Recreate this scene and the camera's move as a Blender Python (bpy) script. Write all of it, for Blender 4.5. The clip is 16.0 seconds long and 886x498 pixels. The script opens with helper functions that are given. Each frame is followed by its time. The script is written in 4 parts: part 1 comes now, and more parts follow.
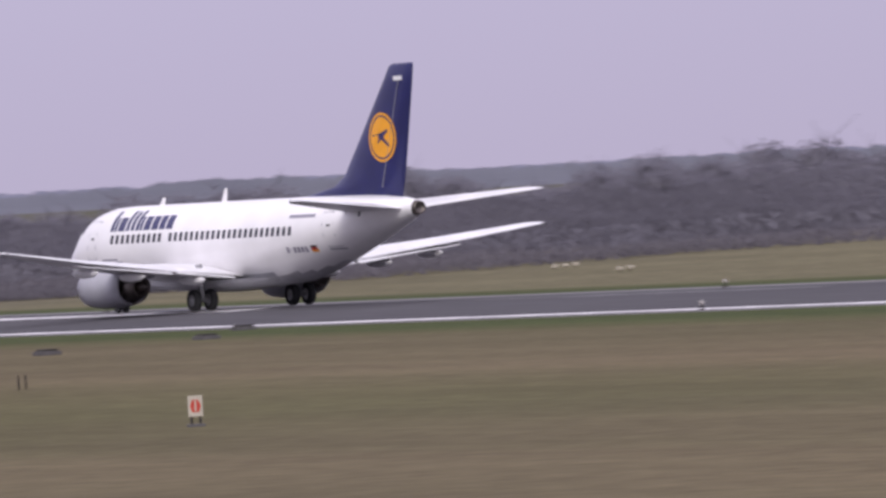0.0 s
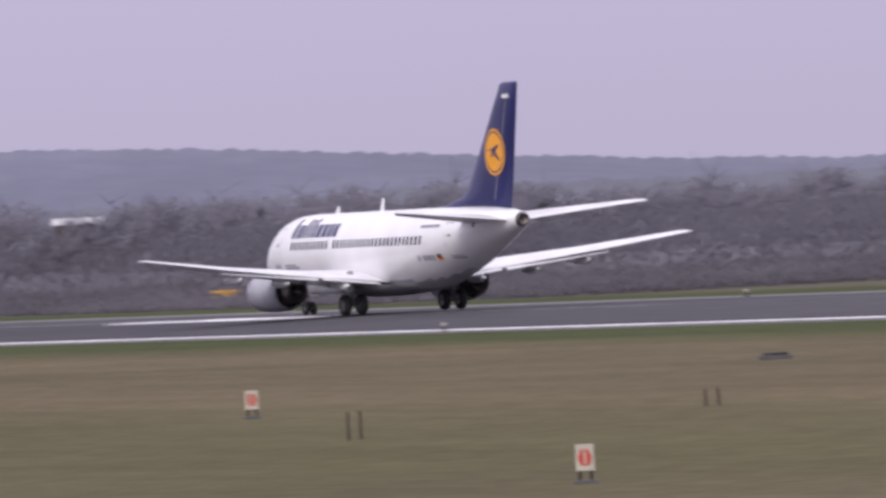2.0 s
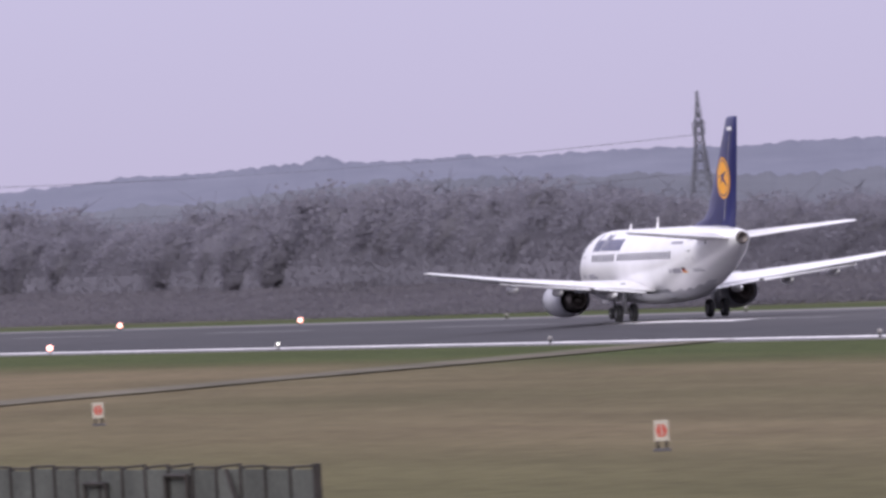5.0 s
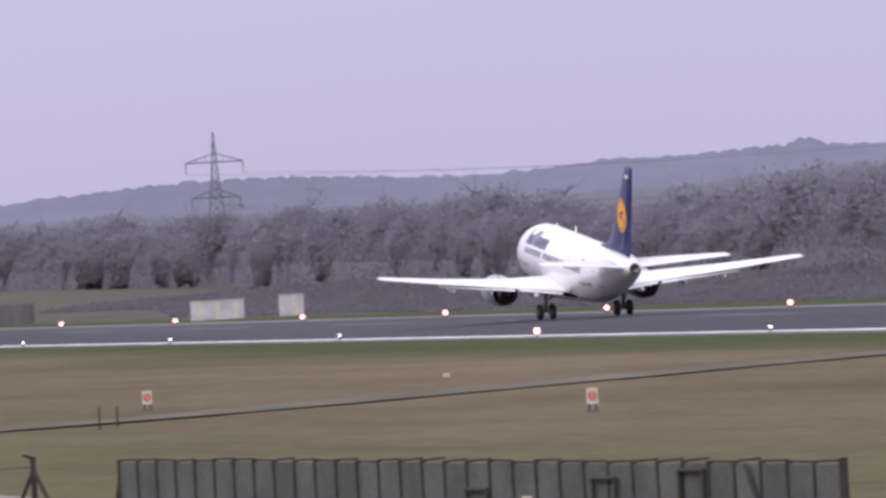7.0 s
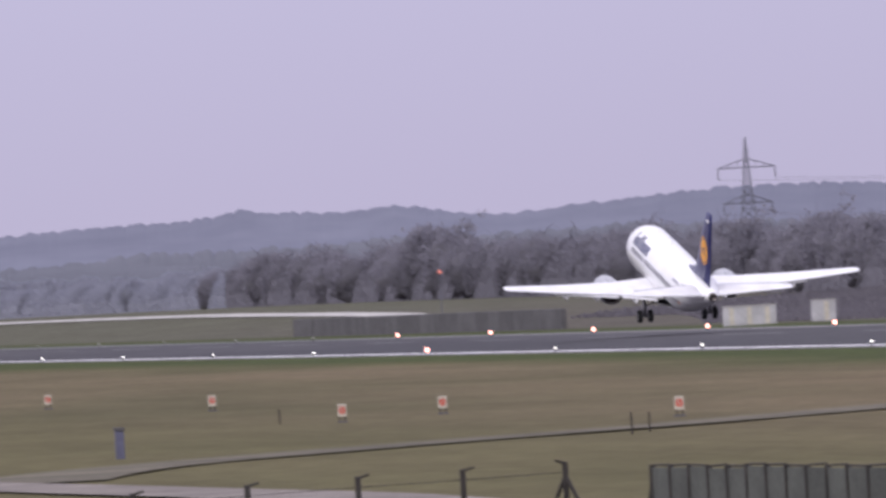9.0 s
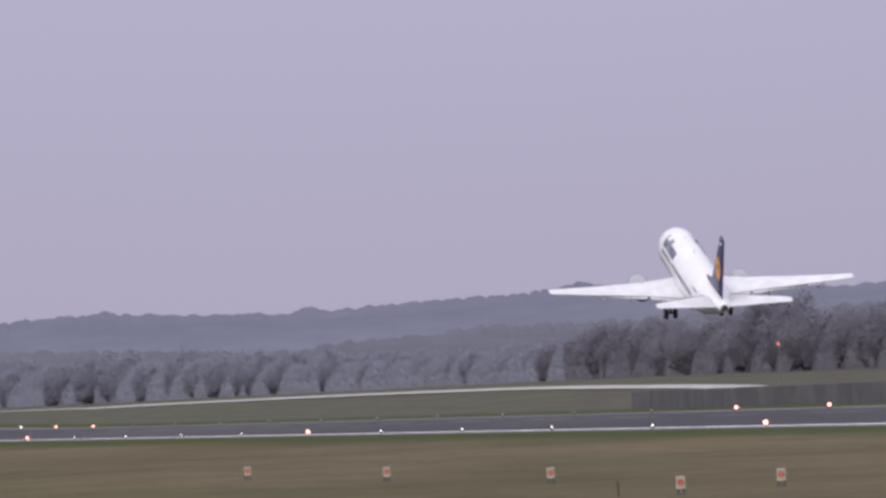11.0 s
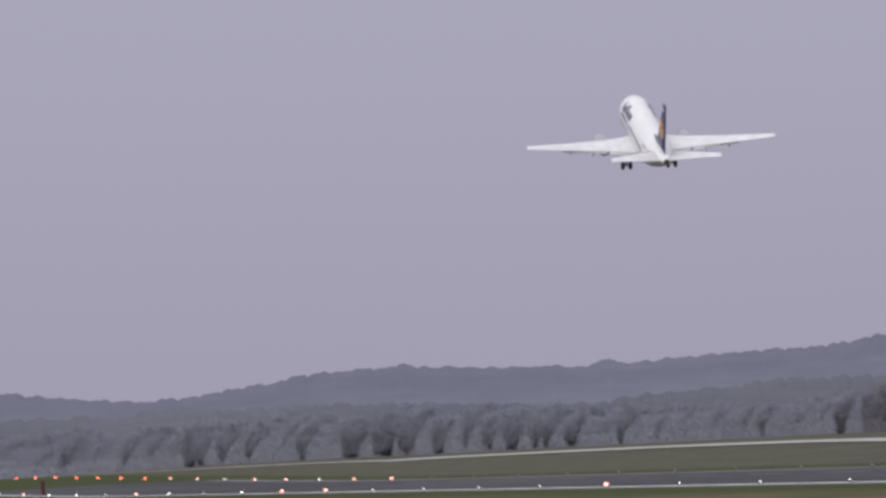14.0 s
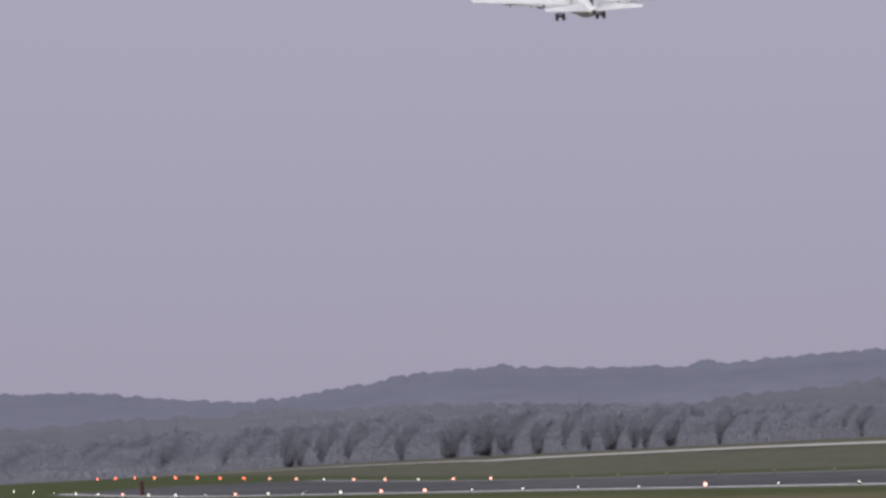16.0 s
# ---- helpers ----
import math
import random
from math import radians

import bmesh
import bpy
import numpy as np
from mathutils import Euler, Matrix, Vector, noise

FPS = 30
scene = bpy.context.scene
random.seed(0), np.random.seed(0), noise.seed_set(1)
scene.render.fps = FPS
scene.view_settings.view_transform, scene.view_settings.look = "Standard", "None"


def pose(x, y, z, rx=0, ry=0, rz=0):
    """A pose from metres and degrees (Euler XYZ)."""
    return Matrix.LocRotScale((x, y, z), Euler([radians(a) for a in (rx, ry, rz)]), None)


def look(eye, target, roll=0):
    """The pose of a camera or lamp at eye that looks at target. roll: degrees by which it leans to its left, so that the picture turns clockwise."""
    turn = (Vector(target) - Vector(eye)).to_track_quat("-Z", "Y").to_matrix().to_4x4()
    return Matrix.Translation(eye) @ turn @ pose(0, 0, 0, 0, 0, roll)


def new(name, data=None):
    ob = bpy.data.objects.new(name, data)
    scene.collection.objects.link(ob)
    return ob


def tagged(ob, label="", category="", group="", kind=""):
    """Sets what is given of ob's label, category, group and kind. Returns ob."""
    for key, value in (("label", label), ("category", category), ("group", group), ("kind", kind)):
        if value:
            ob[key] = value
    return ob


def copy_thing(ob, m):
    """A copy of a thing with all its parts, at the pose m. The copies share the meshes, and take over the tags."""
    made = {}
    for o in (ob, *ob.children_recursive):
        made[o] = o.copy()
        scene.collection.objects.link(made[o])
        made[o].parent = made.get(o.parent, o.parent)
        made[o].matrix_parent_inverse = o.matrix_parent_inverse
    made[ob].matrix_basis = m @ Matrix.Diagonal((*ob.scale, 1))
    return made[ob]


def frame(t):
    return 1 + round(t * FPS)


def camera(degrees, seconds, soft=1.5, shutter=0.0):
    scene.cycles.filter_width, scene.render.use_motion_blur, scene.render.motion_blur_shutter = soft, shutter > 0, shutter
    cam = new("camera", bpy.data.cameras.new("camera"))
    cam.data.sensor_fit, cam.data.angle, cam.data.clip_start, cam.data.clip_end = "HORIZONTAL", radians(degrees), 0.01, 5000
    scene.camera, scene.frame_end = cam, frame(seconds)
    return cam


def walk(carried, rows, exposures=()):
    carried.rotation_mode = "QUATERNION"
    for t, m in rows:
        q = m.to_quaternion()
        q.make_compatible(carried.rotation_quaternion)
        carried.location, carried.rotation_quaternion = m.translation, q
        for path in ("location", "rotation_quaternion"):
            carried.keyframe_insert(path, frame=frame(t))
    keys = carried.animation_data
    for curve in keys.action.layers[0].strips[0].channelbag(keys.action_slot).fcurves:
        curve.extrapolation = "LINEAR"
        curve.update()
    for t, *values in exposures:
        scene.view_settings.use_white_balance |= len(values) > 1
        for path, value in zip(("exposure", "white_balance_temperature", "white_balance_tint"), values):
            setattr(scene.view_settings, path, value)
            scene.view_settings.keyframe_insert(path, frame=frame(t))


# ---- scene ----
# ---- camera and its way ----
LENS = 4.1767          # degrees across the picture
LEAN = -3.205          # the camera leans a little to its right
EYE_Z = 5.5
CAMERA_ROWS = [     # seconds, x, y, height, azimuth to the right of the runway's heading, elevation
    (0, -140.20, 108.54, 5.64, 30.5577, -0.3082),
    (0.5, -138.01, 90.14, 5.40, 27.6165, -0.2669),
    (1, -126.70, 75.15, 5.33, 25.2072, -0.2355),
    (1.5, -111.62, 63.63, 5.32, 23.7512, -0.2171),
    (2, -95.71, 53.14, 5.57, 22.3038, -0.2141),
    (2.5, -80.10, 42.54, 5.74, 20.4023, -0.1773),
    (3, -65.59, 31.20, 5.94, 19.1098, -0.1813),
    (3.5, -58.81, 15.49, 5.65, 15.8850, -0.1048),
    (3.7, -55.21, 11.49, 5.75, 15.6489, -0.1334),
    (4.1, -42.50, 8.20, 5.65, 15.0411, -0.1023),
    (4.5, -29.00, 5.40, 5.57, 14.4845, -0.0747),
    (5, -13.20, 2.40, 5.52, 13.8306, -0.0459),
    (5.4, -3.90, 0.70, 5.50, 13.3169, -0.0285),
    (5.8, 0.00, 0.00, 5.50, 12.7900, -0.0190),
    (6, 0.00, 0.00, 5.50, 12.5229, -0.0116),
    (6.5, 0.00, 0.00, 5.50, 11.9828, -0.0043),
    (7, 0.00, 0.00, 5.50, 11.5639, -0.0050),
    (7.5, 0.00, 0.00, 5.50, 10.8656, 0.0092),
    (8, 0.00, 0.00, 5.50, 10.2098, 0.0564),
    (8.5, 0.00, 0.00, 5.50, 9.5686, 0.0934),
    (9, 0.00, 0.00, 5.50, 9.0599, 0.1599),
    (9.5, 0.00, 0.00, 5.50, 8.3474, 0.5555),
    (10, 0.00, 0.00, 5.50, 8.0655, 0.5510),
    (12.5, 0.00, 0.00, 5.50, 6.6739, 0.8809),
    (13, 0.00, 0.00, 5.50, 6.6345, 0.8827),
    (13.5, 0.00, 0.00, 5.50, 6.5293, 0.8966),
    (14, 0.00, 0.00, 5.50, 6.0949, 0.9132),
    (14.5, 0.00, 0.00, 5.50, 5.7521, 0.9326),
    (15, 0.00, 0.00, 5.50, 5.6334, 0.9340),
    (15.5, 0.00, 0.00, 5.50, 5.6202, 0.9347),
    (16, 0.00, 0.00, 5.50, 5.6281, 0.9396),
]


def gaze(x, y, z, az, el):
    a, e = radians(az), radians(el)
    return look((x, y, z), (x + math.cos(a) * 900, y - math.sin(a) * 900, z + math.tan(e) * 900), LEAN)


cam = camera(LENS, 16.0, soft=3.0, shutter=0.3)
walk(cam, [(t, gaze(*row)) for t, *row in CAMERA_ROWS],
     exposures=[(0, -0.06, 6500, 10), (1.5, 0.02, 6500, 10), (3.0, -0.20, 6480, 9), (3.7, 0.02, 6450, 9), (5.8, 0.10, 6330, 9), (8.6, 0.06, 6330, 9), (9.5, -0.14, 6420, 6), (10.2, -0.18, 6450, 6), (12.3, -0.44, 6540, 1), (16, -0.49, 6680, -1)])

# ---- world and sun: an overcast sky, brighter overhead ----
world = bpy.data.worlds.new("overcast_sky")
scene.world = world
world.use_nodes = True
wn, wl = world.node_tree.nodes, world.node_tree.links
wn.clear()
w_out = wn.new("ShaderNodeOutputWorld")
w_bg = wn.new("ShaderNodeBackground")
w_sky = wn.new("ShaderNodeTexSky")
w_sky.sky_type, w_sky.sun_disc = "NISHITA", False
SUN_EL, SUN_AZ = radians(33.6), radians(311.6)
w_sky.sun_elevation, w_sky.sun_rotation = SUN_EL, SUN_AZ
w_sky.air_density, w_sky.dust_density = 1.0, 6.0
w_tc = wn.new("ShaderNodeTexCoord")
w_sep = wn.new("ShaderNodeSeparateXYZ")
w_ramp = wn.new("ShaderNodeValToRGB")
w_noise = wn.new("ShaderNodeTexNoise")
w_noise.inputs["Scale"].default_value, w_noise.inputs["Detail"].default_value = 3.0, 3.0
w_ramp.color_ramp.elements[0].position, w_ramp.color_ramp.elements[0].color = 0.0, (5.9, 5.25, 7.25, 1)
w_ramp.color_ramp.elements[1].position, w_ramp.color_ramp.elements[1].color = 1.0, (16.5, 15.6, 18.0, 1)
w_el = w_ramp.color_ramp.elements.new(0.03)
w_el.color = (6.45, 5.9, 8.2, 1)
w_mix = wn.new("ShaderNodeMix")
w_mix.data_type = "RGBA"
w_mix.inputs["Factor"].default_value = 0.9
wl.new(w_tc.outputs["Generated"], w_sep.inputs[0])
wl.new(w_sep.outputs["Z"], w_ramp.inputs[0])
wl.new(w_sky.outputs[0], w_mix.inputs["A"])
wl.new(w_ramp.outputs[0], w_mix.inputs["B"])
w_cloud = wn.new("ShaderNodeMix")
w_cloud.data_type, w_cloud.blend_type = "RGBA", "MULTIPLY"
w_cloud.inputs["Factor"].default_value = 0.10
wl.new(w_tc.outputs["Generated"], w_noise.inputs["Vector"])
wl.new(w_mix.outputs["Result"], w_cloud.inputs["A"])
wl.new(w_noise.outputs[0], w_cloud.inputs["B"])
wl.new(w_cloud.outputs["Result"], w_bg.inputs["Color"])
w_bg.inputs["Strength"].default_value = 0.1
wl.new(w_bg.outputs[0], w_out.inputs[0])

sun = new("sun", bpy.data.lights.new("sun", "SUN"))
sun.data.energy, sun.data.angle, sun.data.color = 1.5, radians(24), (1.0, 0.96, 0.92)
sun.matrix_world = look((-200, 300, 400), (250, -100, 0))


# ---- materials ----
def mat(name, base, rough=0.6, metal=0.0, vary=0.12, scale=1.0, dark=None, bump=0.0, emit=None, coat=0.0, stretch=(1, 1, 1), fine=12.0, blob=(0.40, 0.62), spec=0.4):
    """A surface with a broad and a fine variation of its colour."""
    m = bpy.data.materials.new(name)
    m.use_nodes = True
    n, l = m.node_tree.nodes, m.node_tree.links
    p = n["Principled BSDF"]
    p.inputs["Roughness"].default_value, p.inputs["Metallic"].default_value = rough, metal
    p.inputs["Specular IOR Level"].default_value = spec
    if coat:
        p.inputs["Coat Weight"].default_value, p.inputs["Coat Roughness"].default_value = coat, 0.12
    tc, mp = n.new("ShaderNodeTexCoord"), n.new("ShaderNodeMapping")
    mp.inputs["Scale"].default_value = stretch
    l.new(tc.outputs["Object"], mp.inputs[0])
    broad, grain = n.new("ShaderNodeTexNoise"), n.new("ShaderNodeTexNoise")
    broad.inputs["Scale"].default_value, broad.inputs["Detail"].default_value = scale, 4
    grain.inputs["Scale"].default_value, grain.inputs["Detail"].default_value = scale * fine, 3
    for q in (broad, grain):
        l.new(mp.outputs[0], q.inputs["Vector"])
    ramp = n.new("ShaderNodeValToRGB")
    lo = dark or tuple(c * (1 - vary) for c in base)
    hi = base if dark else tuple(min(1, c * (1 + vary * 0.6)) for c in base)
    ramp.color_ramp.elements[0].position, ramp.color_ramp.elements[0].color = blob[0], (*lo, 1)
    ramp.color_ramp.elements[1].position, ramp.color_ramp.elements[1].color = blob[1], (*hi, 1)
    l.new(broad.outputs[0], ramp.inputs[0])
    mul = n.new("ShaderNodeMix")
    mul.data_type, mul.blend_type = "RGBA", "OVERLAY"
    mul.inputs["Factor"].default_value = min(1.0, vary * 2.0)
    l.new(ramp.outputs[0], mul.inputs["A"])
    l.new(grain.outputs[0], mul.inputs["B"])
    l.new(mul.outputs["Result"], p.inputs["Base Color"])
    if bump:
        b = n.new("ShaderNodeBump")
        b.inputs["Strength"].default_value = bump
        l.new(grain.outputs[0], b.inputs["Height"])
        l.new(b.outputs[0], p.inputs["Normal"])
    if emit:
        p.inputs["Emission Color"].default_value = (*emit[:3], 1)
        p.inputs["Emission Strength"].default_value = emit[3]
    return m



def twig_mat(name, base, dark):
    """Thin twigs that let part of the light through."""
    m = bpy.data.materials.new(name)
    m.use_nodes = True
    n, l = m.node_tree.nodes, m.node_tree.links
    n.remove(n["Principled BSDF"])
    tc, big = n.new("ShaderNodeTexCoord"), n.new("ShaderNodeTexNoise")
    big.inputs["Scale"].default_value, big.inputs["Detail"].default_value = 0.03, 5
    l.new(tc.outputs["Object"], big.inputs["Vector"])
    ramp = n.new("ShaderNodeValToRGB")
    ramp.color_ramp.elements[0].position, ramp.color_ramp.elements[0].color = 0.38, (*dark, 1)
    ramp.color_ramp.elements[1].position, ramp.color_ramp.elements[1].color = 0.64, (*base, 1)
    l.new(big.outputs[0], ramp.inputs[0])
    geo, hs = n.new("ShaderNodeNewGeometry"), n.new("ShaderNodeHueSaturation")
    var = n.new("ShaderNodeMapRange")
    var.inputs["To Min"].default_value, var.inputs["To Max"].default_value = 0.96, 1.04
    l.new(geo.outputs["Random Per Island"], var.inputs["Value"])
    l.new(var.outputs[0], hs.inputs["Value"])
    l.new(ramp.outputs[0], hs.inputs["Color"])
    dif, tra, mix = n.new("ShaderNodeBsdfDiffuse"), n.new("ShaderNodeBsdfTranslucent"), n.new("ShaderNodeMixShader")
    mix.inputs[0].default_value = 0.5
    for q in (dif, tra):
        l.new(hs.outputs[0], q.inputs["Color"])
    l.new(dif.outputs[0], mix.inputs[1])
    l.new(tra.outputs[0], mix.inputs[2])
    l.new(mix.outputs[0], n["Material Output"].inputs[0])
    return m


M_WHITE = mat("white_aircraft_paint", (0.86, 0.85, 0.86), 0.32, vary=0.04, scale=0.5, coat=0.4)
M_BELLY = mat("grey_belly_paint", (0.42, 0.42, 0.45), 0.4, vary=0.12, scale=0.6)
M_WING = mat("light_grey_wing_skin", (0.76, 0.75, 0.78), 0.38, vary=0.08, scale=0.8)
M_BARE = mat("polished_bare_metal", (0.72, 0.72, 0.74), 0.28, metal=0.9, vary=0.08, scale=2)
M_NACELLE = mat("pale_grey_nacelle_paint", (0.40, 0.40, 0.44), 0.35, vary=0.07, scale=1)
M_HOT = mat("heat_stained_metal", (0.16, 0.14, 0.13), 0.45, metal=0.8, vary=0.3, scale=3)
M_BLUE = mat("dark_blue_tail_paint", (0.020, 0.022, 0.105), 0.4, vary=0.1, scale=0.7, coat=0.15)
M_YELLOW = mat("yellow_emblem_paint", (0.82, 0.36, 0.02), 0.4, vary=0.05, scale=1)
M_GLASS = mat("dark_cabin_window", (0.045, 0.045, 0.06), 0.15, vary=0.1, scale=2)
M_GREYTXT = mat("grey_lettering", (0.28, 0.27, 0.33), 0.5, vary=0.05)
M_LINE = mat("panel_line_grey", (0.30, 0.30, 0.34), 0.5, vary=0.05)
M_TYRE = mat("black_tyre_rubber", (0.022, 0.022, 0.024), 0.8, vary=0.15, scale=6)
M_STEEL = mat("grey_gear_steel", (0.32, 0.32, 0.34), 0.4, metal=0.6, vary=0.12, scale=4)
M_DARK = mat("dark_shadowed_metal", (0.03, 0.03, 0.035), 0.6, vary=0.2, scale=3)
M_RED = mat("red_flag_paint", (0.45, 0.03, 0.03), 0.5, vary=0.05)

M_ASPHALT = mat("worn_asphalt", (0.072, 0.068, 0.076), 0.85, spec=0.15, vary=0.22, scale=0.03, dark=(0.050, 0.048, 0.056), stretch=(0.12, 1, 1), fine=40)
M_SHOULDER = mat("pale_runway_shoulder", (0.19, 0.18, 0.19), 0.85, spec=0.15, vary=0.15, scale=0.06, stretch=(0.2, 1, 1))
M_MARK = mat("white_runway_paint", (0.80, 0.78, 0.80), 0.6, vary=0.2, scale=0.4)
M_WORN = mat("worn_white_paint", (0.15, 0.145, 0.155), 0.85, spec=0.15, vary=0.3, scale=0.5)
M_TRACK = mat("grey_track_asphalt", (0.130, 0.116, 0.088), 0.9, spec=0.1, vary=0.25, scale=0.15)
M_PALETRACK = mat("pale_gravel_track", (0.21, 0.185, 0.17), 0.9, spec=0.1, vary=0.2, scale=0.2)
M_SHED = mat("dark_weathered_boards", (0.10, 0.09, 0.09), 0.9, vary=0.25, scale=0.5, spec=0.1)
M_BLUEPOST = mat("blue_grey_post_paint", (0.11, 0.11, 0.17), 0.7, vary=0.15)
M_CONCRETE = mat("pale_concrete", (0.42, 0.40, 0.38), 0.8, vary=0.15, scale=0.2)
M_BARK = mat("grey_brown_bark", (0.17, 0.155, 0.165), 0.9, spec=0.1, vary=0.25, scale=0.4)
M_TWIG = twig_mat("bare_winter_twigs", (0.285, 0.272, 0.316), (0.255, 0.244, 0.284))
# twigs of the far wood: haze painted in as a paler, bluer colour
M_TWIGHAZE = twig_mat("bare_winter_twigs_haze_tint", (0.350, 0.353, 0.420), (0.325, 0.329, 0.392))
# inside of the crowns: darker than M_TWIG, its shade put into the colour
M_CORE = twig_mat("crown_branches_shade_tone", (0.255, 0.243, 0.282), (0.230, 0.219, 0.254))
# inner branches of the far wood: same haze-tinted colour as its twigs
M_COREHAZE = twig_mat("crown_branches_haze_tint", (0.350, 0.353, 0.420), (0.325, 0.329, 0.392))
# sprays on the bank: M_TWIG darkened, self-shadow of crowns set into the colour
M_TWIGBANK = twig_mat("crown_twigs_shade_tone", (0.205, 0.195, 0.226), (0.175, 0.167, 0.194))
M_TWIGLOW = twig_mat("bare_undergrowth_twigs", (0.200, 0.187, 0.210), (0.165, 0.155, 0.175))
# bank colour lowered to the tone of crowns in their own shade
M_SCRUB = mat("closed_crowns_shade_tone", (0.166, 0.158, 0.184), 0.95, spec=0.05, vary=0.2, scale=0.02, dark=(0.142, 0.136, 0.158), fine=30, bump=0.3)
# bank of the far wood: haze and crown shade both in its colour
M_SCRUBHAZE = mat("closed_crowns_haze_tint", (0.226, 0.228, 0.272), 0.95, spec=0.05, vary=0.15, scale=0.02, dark=(0.208, 0.210, 0.250), fine=30, bump=0.3)
M_FENCE = mat("grey_green_mesh_screen", (0.088, 0.092, 0.084), 0.85, vary=0.25, scale=0.5, fine=20)
M_POST = mat("dark_weathered_post", (0.035, 0.03, 0.028), 0.8, vary=0.3, scale=2)
M_WALL = mat("dark_grey_wall", (0.105, 0.10, 0.105), 0.9, vary=0.2, scale=0.2)
M_SIGNW = mat("white_sign_board", (0.52, 0.48, 0.40), 0.6, vary=0.12, scale=2)
M_DARKRED = mat("dark_red_paint", (0.09, 0.02, 0.025), 0.7, vary=0.2)
M_SIGNR = mat("red_sign_mark", (0.50, 0.06, 0.04), 0.6, vary=0.1, scale=2)
M_ORANGE = mat("yellow_orange_board", (0.62, 0.34, 0.04), 0.6, vary=0.1, scale=2)
M_LAMP = mat("runway_lamp_glow", (0.8, 0.8, 0.75), 0.4, vary=0.02, emit=(1.0, 0.93, 0.85, 4.5))
M_LAMPR = mat("red_lamp_glow", (0.8, 0.2, 0.1), 0.4, vary=0.02, emit=(1.0, 0.16, 0.10, 9.0))
M_LAMPDIM = mat("dim_red_lamp", (0.6, 0.15, 0.1), 0.4, vary=0.02, emit=(1.0, 0.30, 0.24, 0.7))
M_SLAT = mat("dull_dark_slat_metal", (0.15, 0.15, 0.17), 0.5, vary=0.15, scale=0.6, spec=0.3)
M_LAMPO = mat("warm_lamp_glow", (0.8, 0.4, 0.3), 0.4, vary=0.02, emit=(1.0, 0.42, 0.36, 4.2))
M_PYLON = mat("galvanised_lattice_steel", (0.13, 0.13, 0.16), 0.6, metal=0.2, vary=0.1)
M_CONTAINER = mat("pale_grey_cabin_panel", (0.44, 0.43, 0.45), 0.6, vary=0.15, scale=0.6)


def ground_material():
    """Winter grass: brown in the open, greener beside the runway, mown in streaks along it."""
    m = bpy.data.materials.new("winter_grass")
    m.use_nodes = True
    n, l = m.node_tree.nodes, m.node_tree.links
    p = n["Principled BSDF"]
    p.inputs["Roughness"].default_value, p.inputs["Specular IOR Level"].default_value = 0.95, 0.06
    tc, sep = n.new("ShaderNodeTexCoord"), n.new("ShaderNodeSeparateXYZ")
    l.new(tc.outputs["Object"], sep.inputs[0])
    streak, mp = n.new("ShaderNodeTexNoise"), n.new("ShaderNodeMapping")
    mp.inputs["Scale"].default_value = (0.007, 0.032, 1)
    streak.inputs["Scale"].default_value, streak.inputs["Detail"].default_value = 1.0, 6
    l.new(tc.outputs["Object"], mp.inputs[0])
    l.new(mp.outputs[0], streak.inputs["Vector"])
    tuft = n.new("ShaderNodeTexNoise")
    tuft.inputs["Scale"].default_value, tuft.inputs["Detail"].default_value = 0.9, 5
    l.new(tc.outputs["Object"], tuft.inputs["Vector"])
    brown = n.new("ShaderNodeValToRGB")
    e = brown.color_ramp.elements
    e[0].position, e[0].color = 0.33, (0.091, 0.081, 0.045, 1)
    e[1].position, e[1].color = 0.68, (0.141, 0.111, 0.069, 1)
    l.new(streak.outputs[0], brown.inputs[0])
    # greener verge beside the paving, with an uneven border
    wob = n.new("ShaderNodeMath")
    wob.operation = "MULTIPLY_ADD"
    wob.inputs[1].default_value = 22.0
    l.new(streak.outputs[0], wob.inputs[0])
    l.new(sep.outputs["Y"], wob.inputs[2])
    verge = n.new("ShaderNodeMapRange")
    verge.interpolation_type = "SMOOTHSTEP"
    verge.inputs["From Min"].default_value, verge.inputs["From Max"].default_value = -108, -128
    l.new(wob.outputs[0], verge.inputs["Value"])
    green = n.new("ShaderNodeMix")
    green.data_type = "RGBA"
    green.inputs["B"].default_value = (0.056, 0.068, 0.026, 1)
    l.new(verge.outputs[0], green.inputs["Factor"])
    l.new(brown.outputs[0], green.inputs["A"])
    # longer olive grass towards the perimeter
    olive, meadow = n.new("ShaderNodeMapRange"), n.new("ShaderNodeMix")
    olive.interpolation_type = "SMOOTHSTEP"
    olive.inputs["From Min"].default_value, olive.inputs["From Max"].default_value = -74, -48
    olive.inputs["To Max"].default_value = 0.55
    l.new(wob.outputs[0], olive.inputs["Value"])
    meadow.data_type = "RGBA"
    begin_x, both = n.new("ShaderNodeMapRange"), n.new("ShaderNodeMath")
    begin_x.interpolation_type, both.operation = "SMOOTHSTEP", "MULTIPLY"
    begin_x.inputs["From Min"].default_value, begin_x.inputs["From Max"].default_value = 85, 150
    l.new(sep.outputs["X"], begin_x.inputs["Value"])
    l.new(olive.outputs[0], both.inputs[0])
    l.new(begin_x.outputs[0], both.inputs[1])
    meadow.inputs["B"].default_value = (0.092, 0.088, 0.040, 1)
    l.new(both.outputs[0], meadow.inputs["Factor"])
    l.new(green.outputs["Result"], meadow.inputs["A"])
    far = n.new("ShaderNodeMapRange")
    far.interpolation_type = "SMOOTHSTEP"
    far.inputs["From Min"].default_value, far.inputs["From Max"].default_value = -205, -214
    l.new(sep.outputs["Y"], far.inputs["Value"])
    fmix = n.new("ShaderNodeMix")
    fmix.data_type = "RGBA"
    # rough brown land at first, mown green grass farther along
    along = n.new("ShaderNodeMapRange")
